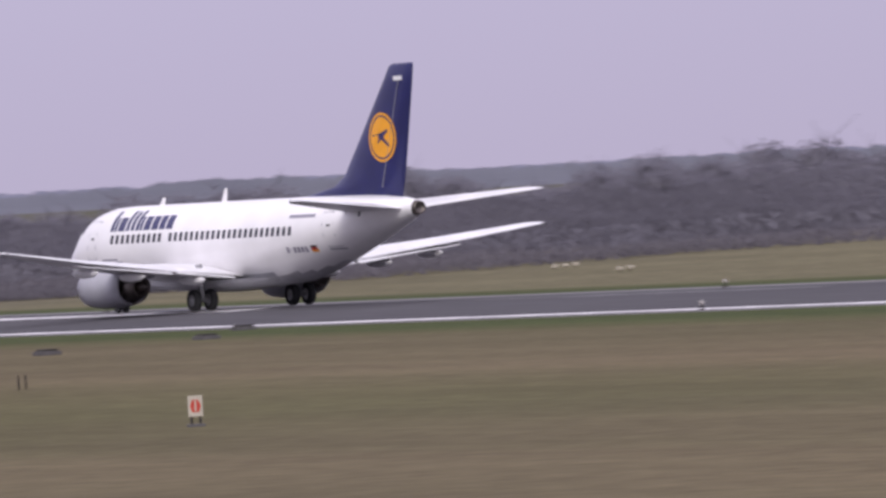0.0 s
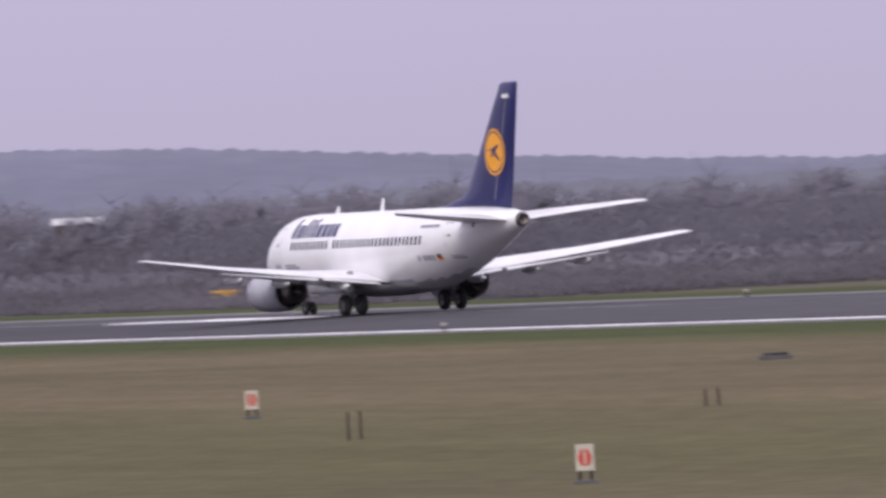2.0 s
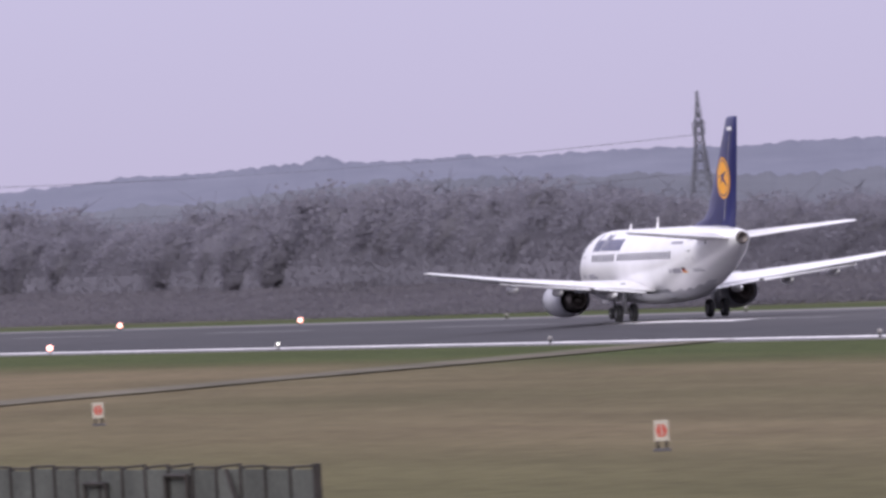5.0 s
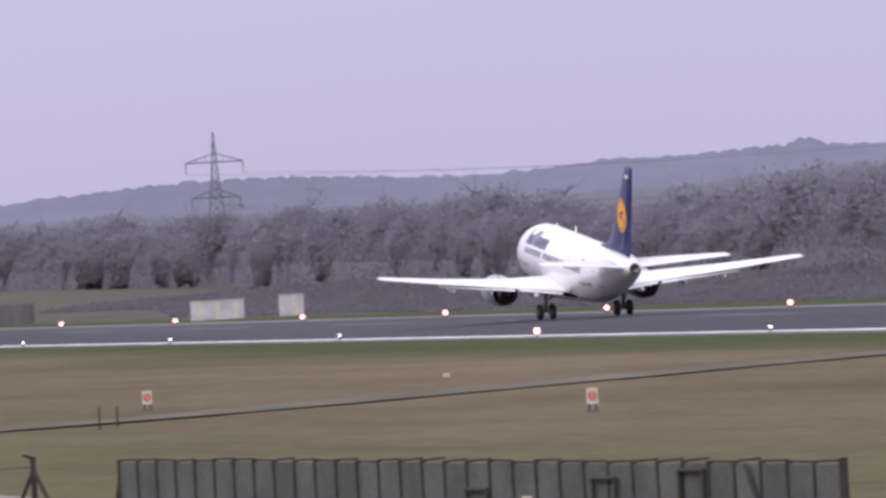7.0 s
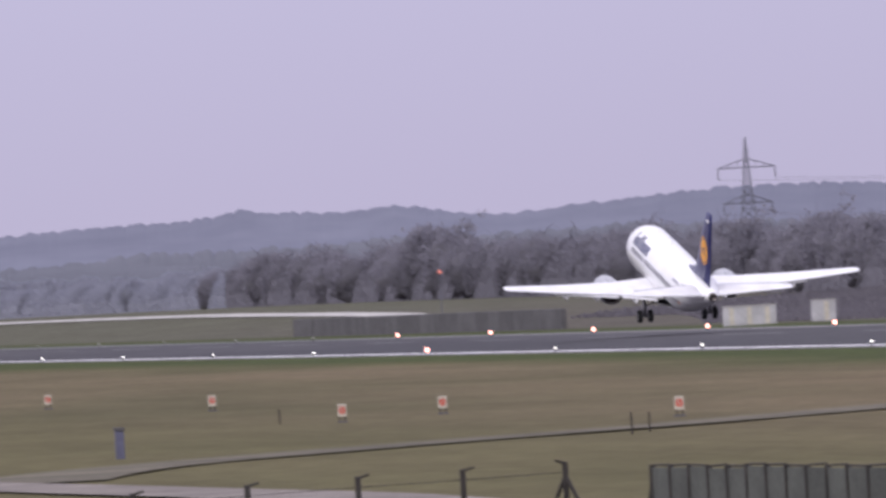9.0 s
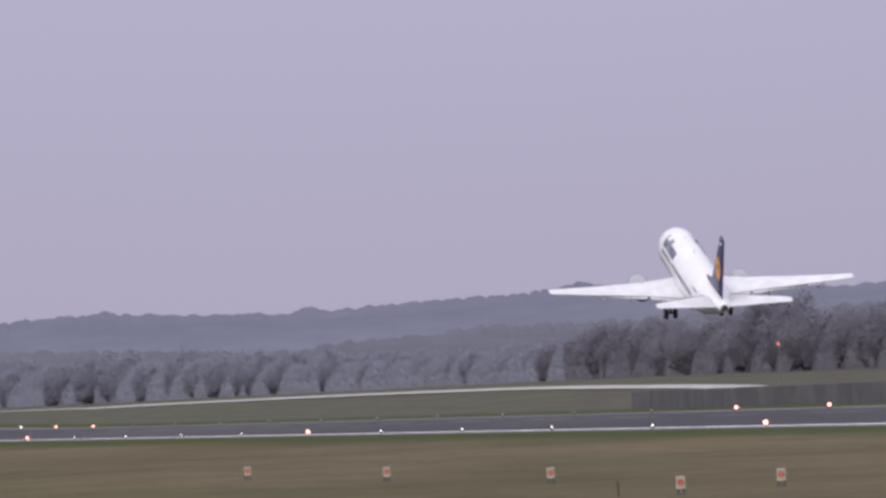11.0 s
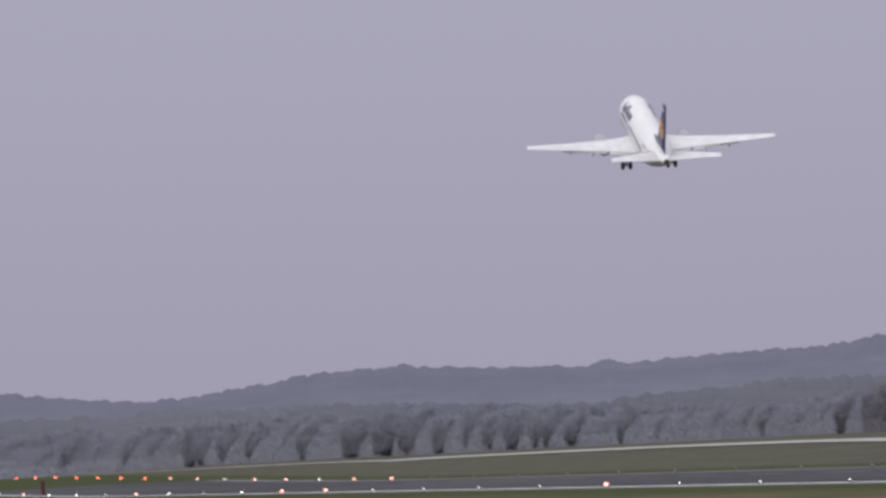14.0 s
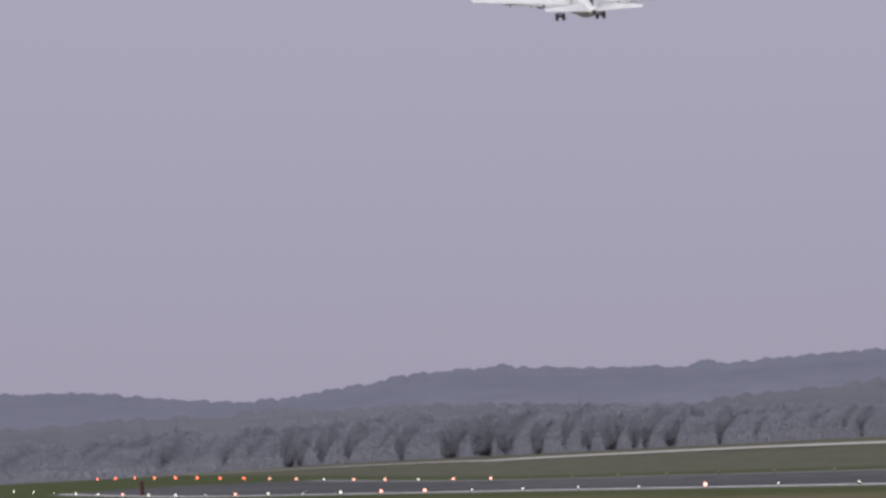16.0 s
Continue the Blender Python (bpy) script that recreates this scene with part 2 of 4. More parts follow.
    along.interpolation_type = "SMOOTHSTEP"
    along.inputs["From Min"].default_value, along.inputs["From Max"].default_value = 1250, 1750
    l.new(sep.outputs["X"], along.inputs["Value"])
    rough = n.new("ShaderNodeMix")
    rough.data_type = "RGBA"
    rough.inputs["A"].default_value, rough.inputs["B"].default_value = (0.096, 0.086, 0.074, 1), (0.095, 0.092, 0.068, 1)
    l.new(along.outputs[0], rough.inputs["Factor"])
    # open tan grass before the scrub begins
    begin = n.new("ShaderNodeMapRange")
    begin.interpolation_type = "SMOOTHSTEP"
    begin.inputs["From Min"].default_value, begin.inputs["From Max"].default_value = 430, 540
    l.new(sep.outputs["X"], begin.inputs["Value"])
    tan = n.new("ShaderNodeMix")
    tan.data_type = "RGBA"
    tan.inputs["A"].default_value = (0.132, 0.118, 0.072, 1)
    l.new(begin.outputs[0], tan.inputs["Factor"])
    l.new(rough.outputs["Result"], tan.inputs["B"])
    l.new(tan.outputs["Result"], fmix.inputs["B"])
    l.new(far.outputs[0], fmix.inputs["Factor"])
    l.new(meadow.outputs["Result"], fmix.inputs["A"])
    over = n.new("ShaderNodeMix")
    over.data_type, over.blend_type = "RGBA", "OVERLAY"
    over.inputs["Factor"].default_value = 0.5
    l.new(fmix.outputs["Result"], over.inputs["A"])
    l.new(tuft.outputs[0], over.inputs["B"])
    fine, mp2 = n.new("ShaderNodeTexNoise"), n.new("ShaderNodeMapping")
    mp2.inputs["Scale"].default_value = (0.035, 0.16, 1)
    fine.inputs["Scale"].default_value, fine.inputs["Detail"].default_value, fine.inputs["Roughness"].default_value = 1.0, 7, 0.65
    l.new(tc.outputs["Object"], mp2.inputs[0])
    l.new(mp2.outputs[0], fine.inputs["Vector"])
    ov2 = n.new("ShaderNodeMix")
    ov2.data_type, ov2.blend_type = "RGBA", "OVERLAY"
    ov2.inputs["Factor"].default_value = 0.42
    l.new(over.outputs["Result"], ov2.inputs["A"])
    l.new(fine.outputs[0], ov2.inputs["B"])
    l.new(ov2.outputs["Result"], p.inputs["Base Color"])
    b = n.new("ShaderNodeBump")
    b.inputs["Strength"].default_value, b.inputs["Distance"].default_value = 0.5, 0.3
    l.new(tuft.outputs[0], b.inputs["Height"])
    l.new(b.outputs[0], p.inputs["Normal"])
    return m


def haze_glow_material(name, base, glow, strength):
    """Far hills behind kilometres of moist air: a plain backdrop of distance, its haze put in as a faint glow."""
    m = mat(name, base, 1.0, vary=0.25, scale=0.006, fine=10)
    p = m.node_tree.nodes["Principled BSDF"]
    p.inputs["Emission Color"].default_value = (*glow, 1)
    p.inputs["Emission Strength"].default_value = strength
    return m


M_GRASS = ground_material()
# emission stands in for haze; the hills themselves give off no light
M_HILL = haze_glow_material("far_hill_haze_glow", (0.055, 0.055, 0.065), (0.124, 0.123, 0.203), 1.0)
M_HILL2 = haze_glow_material("wooded_hill_haze_glow", (0.05, 0.05, 0.055), (0.086, 0.086, 0.132), 1.0)


# ---- helpers of the scene ----
def mesh_of(name, verts, faces, material, smooth=False):
    me = bpy.data.meshes.new(name)
    me.from_pydata([tuple(v) for v in verts], [], faces)
    mats = material if isinstance(material, (list, tuple)) else [material]
    for q in mats:
        me.materials.append(q)
    if smooth:
        me.polygons.foreach_set("use_smooth", [True] * len(me.polygons))
    me.update()
    return me


def part(name, bm, material, parent, label="", smooth=False):
    """Links a bmesh as one mesh object under a thing or a part."""
    me = bpy.data.meshes.new(name)
    bmesh.ops.recalc_face_normals(bm, faces=bm.faces)
    bm.to_mesh(me)
    bm.free()
    for q in (material if isinstance(material, (list, tuple)) else [material]):
        me.materials.append(q)
    if smooth:
        me.polygons.foreach_set("use_smooth", [True] * len(me.polygons))
    ob = new(name, me)
    ob.parent = parent
    if label:
        ob["label"] = label
    return ob


def box(bm, x0, x1, y0, y1, z0, z1, bevel=0.0):
    r = bmesh.ops.create_cube(bm, size=1.0)
    vs = r["verts"]
    for v in vs:
        v.co = Vector((x0 + (v.co.x + 0.5) * (x1 - x0), y0 + (v.co.y + 0.5) * (y1 - y0), z0 + (v.co.z + 0.5) * (z1 - z0)))
    if bevel:
        es = list({e for v in vs for e in v.link_edges})
        bmesh.ops.bevel(bm, geom=es, offset=bevel, segments=2, affect="EDGES", profile=0.5)


def rod(bm, a, b, r0, r1=None, n=6):
    """A tapered rod from a to b."""
    a, b = Vector(a), Vector(b)
    r1 = r0 if r1 is None else r1
    q = (b - a).to_track_quat("Z", "Y")
    rings = []
    for c, r in ((a, r0), (b, r1)):
        rings.append([bm.verts.new(c + q @ Vector((math.cos(k * math.tau / n) * r, math.sin(k * math.tau / n) * r, 0))) for k in range(n)])
    for k in range(n):
        bm.faces.new((rings[0][k], rings[0][(k + 1) % n], rings[1][(k + 1) % n], rings[1][k]))
    bm.faces.new(rings[0][::-1])
    bm.faces.new(rings[1])


def lathe(bm, profile, origin, axis="X", n=28, squash=1.0):
    """Turns a profile of (along, radius) about an axis; squash flattens the underside."""
    rings = []
    o = Vector(origin)
    for d, r in profile:
        ring = []
        for k in range(n):
            a = k * math.tau / n
            u, w = math.cos(a) * r, math.sin(a) * r
            if w < 0:
                w *= squash
            ring.append(bm.verts.new(o + (Vector((d, u, w)) if axis == "X" else Vector((u, d, w)))))
        rings.append(ring)
    for p, q in zip(rings, rings[1:]):
        for k in range(n):
            bm.faces.new((p[k], p[(k + 1) % n], q[(k + 1) % n], q[k]))
    return rings


def group_empty(name, m, label, category, group="", kind=""):
    ob = new(name)
    ob.empty_display_size = 0.2
    ob.matrix_world = m
    return tagged(ob, label, category, group, kind)


def smooth01(v):
    v = min(1.0, max(0.0, v))
    return v * v * (3 - 2 * v)


# ---- large structure ----
NEAR_EDGE, CENTRE, FAR_EDGE = -148.0, -170.5, -193.0


def rise(x):
    """The airfield climbs a little towards its far end."""
    return 2.6 * smooth01((x - 1850) / 1000)


def land(x, y):
    """Height of the ground: level round the runway, rising softly beyond it."""
    w = -y
    up = smooth01((w - 202) / 70) * (0.9 + 2.4 * smooth01((x - 800) / 1300))
    return max(up, rise(x) + 0.3 * up)


def ground():
    xs = sorted(set([-4900, -2500, -1200, -600, -300] + list(range(-200, 1000, 20)) + list(range(1000, 3000, 50)) + [3000, 3400, 4000, 4900]))
    ys = sorted(set([4900, 2500, 1200, 600, 300, 150, 90] + [-v for v in range(-60, 200, 6)] + [-v for v in range(200, 330, 6)] + [-340, -360, -400, -440, -500, -600, -750, -900, -1100, -1400, -2000, -3000, -4900]))
    verts = [(x, y, land(x, y) - 0.03 + (0.05 * noise.noise(Vector((x * 0.05, y * 0.1, 3))) if y > -143 else 0)) for x in xs for y in ys]
    ny = len(ys)
    faces = [(i * ny + j, (i + 1) * ny + j, (i + 1) * ny + j + 1, i * ny + j + 1) for i in range(len(xs) - 1) for j in range(ny - 1)]
    ob = new("ground", mesh_of("ground", verts, faces, M_GRASS, True))
    tagged(ob, "brown winter grass field with greener mown verges", "ground", kind="structure")


def camber(y):
    """The runway is crowned along its middle."""
    return 0.35 * max(0.0, 1 - abs(y - CENTRE) / 22.5)


def strip(name, x0, x1, y0, y1, z, material, label, category, step=60.0):
    n = max(1, int((x1 - x0) / step))
    ys = [y0] + [y for y in (CENTRE - 22.5, CENTRE, CENTRE + 22.5) if y0 < y < y1] + [y1]
    m = len(ys)
    verts, faces = [], []
    for i in range(n + 1):
        x = x0 + (x1 - x0) * i / n
        g = z + rise(x)
        verts += [(x, y, g + camber(y)) for y in ys] + [(x, y0, g - 0.12), (x, y1, g - 0.12)]
    for i in range(n):
        a, b = i * (m + 2), (i + 1) * (m + 2)
        faces += [(a + k, b + k, b + k + 1, a + k + 1) for k in range(m - 1)]
        faces += [(a, a + m, b + m, b), (a + m - 1, b + m - 1, b + m + 1, a + m + 1)]
    ob = new(name, mesh_of(name, verts, faces, material))
    return tagged(ob, label, category, kind="structure")


def runway():
    strip("pavement", -900, 2260, FAR_EDGE - 4.5, NEAR_EDGE + 1.8, 0.004, M_SHOULDER, "pale worn shoulders along both runway edges", "pavement")
    strip("runway", -900, 2260, FAR_EDGE - 0.6, NEAR_EDGE + 0.4, 0.012, M_ASPHALT, "dark grey grooved asphalt runway with tyre marks", "runway")
    strip("runway_edge_line", -900, 2260, NEAR_EDGE - 1.3, NEAR_EDGE - 0.2, 0.020, M_MARK, "continuous white painted line near the runway edge", "road marking")
    strip("runway_edge_line", -900, 2260, FAR_EDGE + 0.2, FAR_EDGE + 1.1, 0.020, M_WORN, "continuous white painted line at the far runway edge", "road marking")
    for k in range(26):
        x = 238 + 60 * k
        strip("centre_line_dash", x, x + 29, CENTRE + 1.0, CENTRE + 1.9, 0.020, M_WORN, "worn white centre line dash on the runway", "road marking", 30)
    for x in (346, 460, 612):
        strip("touchdown_bar", x, x + 28, CENTRE + 0.9, CENTRE + 3.3, 0.020, M_MARK, "bright white touchdown bar painted on the runway", "road marking", 30)


def ribbon(name, points, width, lift, material, label, category):
    pts = [Vector((x, y, 0)) for x, y in points]
    line = []
    for i in range(len(pts) - 1):
        p0, p1, p2, p3 = pts[max(0, i - 1)], pts[i], pts[i + 1], pts[min(len(pts) - 1, i + 2)]
        for k in range(10):
            u = k / 10
            line.append(0.5 * ((2 * p1) + (p2 - p0) * u + (2 * p0 - 5 * p1 + 4 * p2 - p3) * u * u + (3 * p1 - p0 - 3 * p2 + p3) * u ** 3))
    line.append(pts[-1])
    verts, faces = [], []
    for i, p in enumerate(line):
        d = (line[min(i + 1, len(line) - 1)] - line[max(i - 1, 0)]).normalized()
        s = Vector((-d.y, d.x, 0)) * width * (0.5 + 0.08 * noise.noise(p * 0.05))
        for q in (p + s, p - s):
            z = land(q.x, q.y) + lift
            verts.append((q.x, q.y, z))
    for i in range(len(line) - 1):
        faces.append((2 * i, 2 * i + 1, 2 * i + 3, 2 * i + 2))
    ob = new(name, mesh_of(name, verts, faces, material))
    return tagged(ob, label, category, kind="structure")


def hills():
    """Two far wooded ridges; their crest lines swell gently and carry tree crowns."""
    def crowns(a, dens, seed):
        """Rounded crowns of unequal height side by side."""
        c = math.floor(a * dens)
        f = a * dens - c
        tall = 0.5 + 0.5 * noise.noise(Vector((c * 7.31, seed, 1.5)))
        return tall * math.sqrt(max(0.0, 1 - (2 * f - 1) ** 2))

    def ridge(name, dist, crest, material, label, a0, a1, seed, rough):
        n = int((a1 - a0) / 0.00018)
        verts, faces = [], []
        for i in range(n + 1):
            a = a0 + (a1 - a0) * i / n
            h = crest(a)
            v = Vector((a * 260, seed, 0))
            h += rough * 0.7 * noise.noise(v * 0.5)
            top = h + rough * (crowns(a, 560, seed) + 0.7 * crowns(a + 0.0007, 1100, seed + 3) + 0.15 * noise.noise(v * 25))
            for d, z in ((dist - 260, -4.0), (dist - 120, h * 0.5), (dist - 30, h * 0.9), (dist, top), (dist + 60, h * 0.8), (dist + 150, -6)):
                verts.append((math.cos(a) * d, -math.sin(a) * d, z))
        for i in range(n):
            for k in range(5):
                p = i * 6 + k
                faces.append((p, p + 6, p + 7, p + 1))
        ob = new(name, mesh_of(name, verts, faces, material, True))
        tagged(ob, label, "hill", kind="structure")

    def bump(a, c, w):
        return math.exp(-((a - c) / w) ** 2)

    def far(a):
        low = smooth01((a - 0.345) / 0.075)
        h = 25.5 - 16.0 * low + 2.6 * bump(a, 0.2322, 0.0012) + 1.6 * bump(a, 0.1416, 0.0018) + 1.5 * bump(a, 0.1545, 0.002) + 1.0 * bump(a, 0.2165, 0.002) + 1.0 * bump(a, 0.1025, 0.0016) + 1.6 * bump(a, 0.1195, 0.001) + 1.2 * bump(a, 0.243, 0.003) + 2.2 * bump(a, 0.099, 0.012) - 2.5 * bump(a, 0.082, 0.008) + 1.2 * bump(a, 0.232, 0.014) - 2.5 * bump(a, 0.203, 0.01) + 1.0 * bump(a, 0.187, 0.008)
        h -= 4.8 * bump(a, 0.083, 0.012) + 3.2 * bump(a, 0.113, 0.019) + 4.2 * bump(a, 0.164, 0.008)
        return h - 5.5 * smooth01((a - 0.40) / 0.06) + EYE_Z

    def mid(a):
        return 17.5 - 9.0 * smooth01((a - 0.28) / 0.08) + 4.0 * bump(a, 0.24, 0.02) - 3.0 * bump(a, 0.115, 0.015)

    ridge("backdrop", 4100, far, M_HILL, "far wooded ridge, blue-grey haze as its own glow", -0.15, 0.85, 1.7, 1.5)
    ridge("backdrop", 3560, mid, M_HILL2, "nearer wooded hill below the ridge, haze as a glow", -0.15, 0.85, 5.2, 2.0)


# ---- the airliner ----
NOSE = 16.4
STATIONS = [(0.0, 2.86, 2.66, 0.05), (0.25, 3.2, 2.35, 0.42), (0.9, 3.68, 1.95, 0.92), (1.7, 4.12, 1.68, 1.27), (2.6, 4.78, 1.5, 1.55), (3.5, 5.12, 1.42, 1.73),
            (4.6, 5.31, 1.37, 1.84), (6.0, 5.36, 1.35, 1.88), (20.0, 5.36, 1.35, 1.88), (21.8, 5.36, 1.46, 1.88), (23.6, 5.36, 1.82, 1.83), (25.6, 5.35, 2.36, 1.68),
            (27.6, 5.31, 2.95, 1.42), (29.4, 5.24, 3.48, 1.08), (30.9, 5.12, 3.92, 0.74), (31.8, 5.0, 4.2, 0.45), (32.2, 4.88, 4.36, 0.26)]


def hull(d):
    """Top, bottom and half width of the fuselage at d metres behind the nose."""
    for a, b in zip(STATIONS, STATIONS[1:]):
        if a[0] <= d <= b[0]:
            u = (d - a[0]) / (b[0] - a[0])
            return [p + (q - p) * u for p, q in zip(a[1:], b[1:])]
    return STATIONS[-1][1:]


def hull_point(d, ang, out=0.0):
    """A point of the skin; ang runs from 0 at the left waterline up to 90 at the crown."""
    top, bot, hw = hull(d)
    zc, hz = (top + bot) / 2, (top - bot) / 2
    a = radians(ang)
    return Vector((NOSE - d, math.cos(a) * (hw + out), zc + math.sin(a) * (hz + out)))


def skin_angle(d, z):
    top, bot, hw = hull(d)
    return math.degrees(math.asin(max(-1, min(1, (z - (top + bot) / 2) / ((top - bot) / 2)))))


def skin_patch(bm, d0, d1, z0, z1, side=1, lean=0.0, out=0.012, steps=3):
    """A thin plate that follows the skin between two stations and two heights."""
    grid = []
    nx = max(1, min(8, int((d1 - d0) / 0.6) + 1))
    for i in range(nx + 1):
        row = []
        for j in range(steps + 1):
            z = z0 + (z1 - z0) * j / steps
            d = d0 + (d1 - d0) * i / nx - lean * (z - z0)
            p = hull_point(d, skin_angle(d, z), out)
            row.append(bm.verts.new((p.x, p.y * side, p.z)))
        grid.append(row)
    for i in range(nx):
        for j in range(steps):
            q = (grid[i][j], grid[i + 1][j], grid[i + 1][j + 1], grid[i][j + 1])
            bm.faces.new(q if side < 0 else q[::-1])


def wing_mesh(sections, n=9):
    """A wing from sections (y, x of leading edge, chord, z, thickness)."""
    bm = bmesh.new()
    rings = []
    for y, xl, ch, z, th in sections:
        ring = []
        prof = [(0, 0)] + [(u, 1) for u in (0.03, 0.1, 0.25, 0.45, 0.7, 0.9)] + [(1, 0)] + [(u, -1) for u in (0.9, 0.7, 0.45, 0.25, 0.1, 0.03)]
        for u, sgn in prof:
            t = 5 * th * (0.2969 * math.sqrt(u) - 0.126 * u - 0.3516 * u * u + 0.2843 * u ** 3 - 0.1036 * u ** 4)
            camber = 0.018 * (1 - (2 * u - 0.9) ** 2)
            ring.append(bm.verts.new((xl - u * ch, y, z + ch * (camber + sgn * t * (1.1 if sgn > 0 else 0.9)))))
        rings.append(ring)
    m = len(rings[0])
    for p, q in zip(rings, rings[1:]):
        for k in range(m):
            bm.faces.new((p[k], p[(k + 1) % m], q[(k + 1) % m], q[k]))
    bm.faces.new(rings[0])
    bm.faces.new(rings[-1])
    return bm


def airliner():
    jet = group_empty("airliner", pose(310, CENTRE, 0.02), "white twin-engined airliner with dark blue tail fin, wheels down", "airplane")
    # fuselage
    bm = bmesh.new()
    rings, n = [], 40
    fine = []
    for a, b in zip(STATIONS, STATIONS[1:]):
        k = max(1, int((b[0] - a[0]) / 0.9))
        fine += [a[0] + (b[0] - a[0]) * i / k for i in range(k)]
    fine.append(STATIONS[-1][0])
    for d in fine:
        rings.append([bm.verts.new(hull_point(d, k * 360 / n)) for k in range(n)])
    for d, p, q in zip(fine, rings, rings[1:]):
        shy = 50 * smooth01((d - 18.5) / 9.0)
        for k in range(n):
            f = bm.faces.new((p[k], p[(k + 1) % n], q[(k + 1) % n], q[k]))
            f.material_index = 1 if 222 + shy < (k + 0.5) * 360 / n < 318 - shy else 0
    bm.faces.new(rings[0][::-1])
    bm.faces.new(rings[-1])
    fus = part("fuselage", bm, [M_WHITE, M_BELLY], jet, "white fuselage with a grey belly", True)
    # belly fairing at the wing root
    bm = bmesh.new()
    rr = []
    for i in range(13):
        u = i / 12
        x = 7.2 - u * 11.5
        w = 1.55 + 0.75 * math.sin(math.pi * min(1, u * 1.05)) ** 0.6
        hgt = 0.62 * math.sin(math.pi * (0.04 + 0.92 * u)) ** 0.6
        ring = [bm.verts.new((x, math.cos(t * math.pi / 10 + math.pi) * w, 1.75 + math.sin(t * math.pi / 10 + math.pi) * hgt * 1.0)) for t in range(11)]
        rr.append(ring)
    for p, q in zip(rr, rr[1:]):
        for k in range(10):
            bm.faces.new((p[k], p[k + 1], q[k + 1], q[k]))
    bm.faces.new(rr[0])
    bm.faces.new(rr[-1])
    part("belly_fairing", bm, M_BELLY, jet, "grey wing root fairing", True)
    # cabin windows, ten before the gap and the rest behind it
    stops = [6.5 + 0.508 * k for k in range(10)] + [12.1 + 0.508 * k for k in range(23)]
    for side in (1, -1):
        for d in stops:
            bm = bmesh.new()
            skin_patch(bm, d, d + 0.28, 3.64, 4.04, side, steps=3)
            part("cabin_window", bm, M_GLASS, fus)
        for z, d in ((4.35, 2.35), (4.42, 2.75)):
            bm = bmesh.new()
            skin_patch(bm, d, d + 0.34, z - 0.22, z + 0.14, side, steps=2)
            part("cockpit_window", bm, M_GLASS, fus)
        # doors outlined by thin seams, with their handles and sills
        for d0, z0, w, hgt in ((4.1, 2.95, 0.9, 1.75), (26.05, 3.05, 0.78, 1.55)):
            for a0, a1, b0, b1 in ((d0, d0 + 0.035, z0, z0 + hgt), (d0 + w, d0 + w + 0.035, z0, z0 + hgt), (d0, d0 + w, z0 + hgt, z0 + hgt + 0.03), (d0, d0 + w, z0 - 0.03, z0)):
                bm = bmesh.new()
                skin_patch(bm, a0, a1, b0, b1, side)
                part("door_seam", bm, M_LINE, fus)
            bm = bmesh.new()
            skin_patch(bm, d0 + w * 0.45, d0 + w * 0.8, z0 + 0.92, z0 + 1.0, side, steps=1)
            part("door_handle", bm, M_DARK, fus)
            bm = bmesh.new()
            skin_patch(bm, d0 - 0.05, d0 + w + 0.05, z0 - 0.16, z0 - 0.09, side, steps=1)
            part("door_sill", bm, M_LINE, fus)
        # the airline's title as leaning plain bars, tall and short
        d = 6.25
        for wdt, hgt, foot in ((0.70, 0.90, 0), (0.70, 0.64, 0), (0.44, 0.90, 0), (0.44, 0.86, 0), (0.72, 0.90, 0), (0.70, 0.64, 0), (0.70, 0.64, 0), (0.64, 0.64, 0), (0.70, 0.64, 0)):
            bm = bmesh.new()
            z0 = 4.22
            if hgt > 0.7:
                skin_patch(bm, d + 0.04, d + min(0.34, wdt - 0.08), z0, z0 + hgt, side, 0.22 * side, steps=4)
            if wdt > 0.5:
                skin_patch(bm, d + 0.42 if hgt > 0.7 else d + 0.04, d + wdt - 0.06, z0, z0 + min(hgt, 0.62), side, 0.22 * side, steps=3)
            part("title_bar", bm, M_BLUE, fus)
            d += wdt * 1.06
        # small bars of writing, the aircraft mark and a flag
        for d0, wd, z0, hg, q in ((23.1, 2.3, 4.42, 0.14, M_GREYTXT), (5.6, 1.5, 2.86, 0.07, M_GREYTXT), (5.6, 1.9, 2.72, 0.08, M_GREYTXT)):
            bm = bmesh.new()
            skin_patch(bm, d0, d0 + wd, z0, z0 + hg, side, steps=1)
            part("small_writing_bar", bm, q, fus)
        for k in range(6):
            bm = bmesh.new()
            d0 = 23.0 + 0.28 * k
            skin_patch(bm, d0, d0 + (0.21 if k != 1 else 0.1), 2.84 if k != 1 else 2.95, 3.10 if k != 1 else 3.0, side, steps=1)
            part("mark_bar", bm, M_GREYTXT, fus)
        for z0, q in ((2.84, M_YELLOW), (2.94, M_RED), (3.04, M_DARK)):
            bm = bmesh.new()
            skin_patch(bm, 24.85, 25.3, z0, z0 + 0.095, side, steps=1)
            part("flag_stripe", bm, q, fus)
        bm = bmesh.new()
        skin_patch(bm, 28.7, 28.85, 4.35, 4.75, side, steps=2)
        part("tail_port", bm, M_DARK, fus)
    # blade aerial and tail cone exhaust
    for x, z0, hgt in ((2.3, 5.34, 0.62), (8.2, 5.34, 0.35)):
        bm = bmesh.new()
        a = [bm.verts.new(v) for v in ((x, 0.03, z0), (x - 0.45, 0.03, z0), (x - 0.55, 0.015, z0 + hgt), (x - 0.35, 0.015, z0 + hgt))]
        b = [bm.verts.new((v.co.x, -v.co.y, v.co.z)) for v in a]
        bm.faces.new(a)
        bm.faces.new(b[::-1])
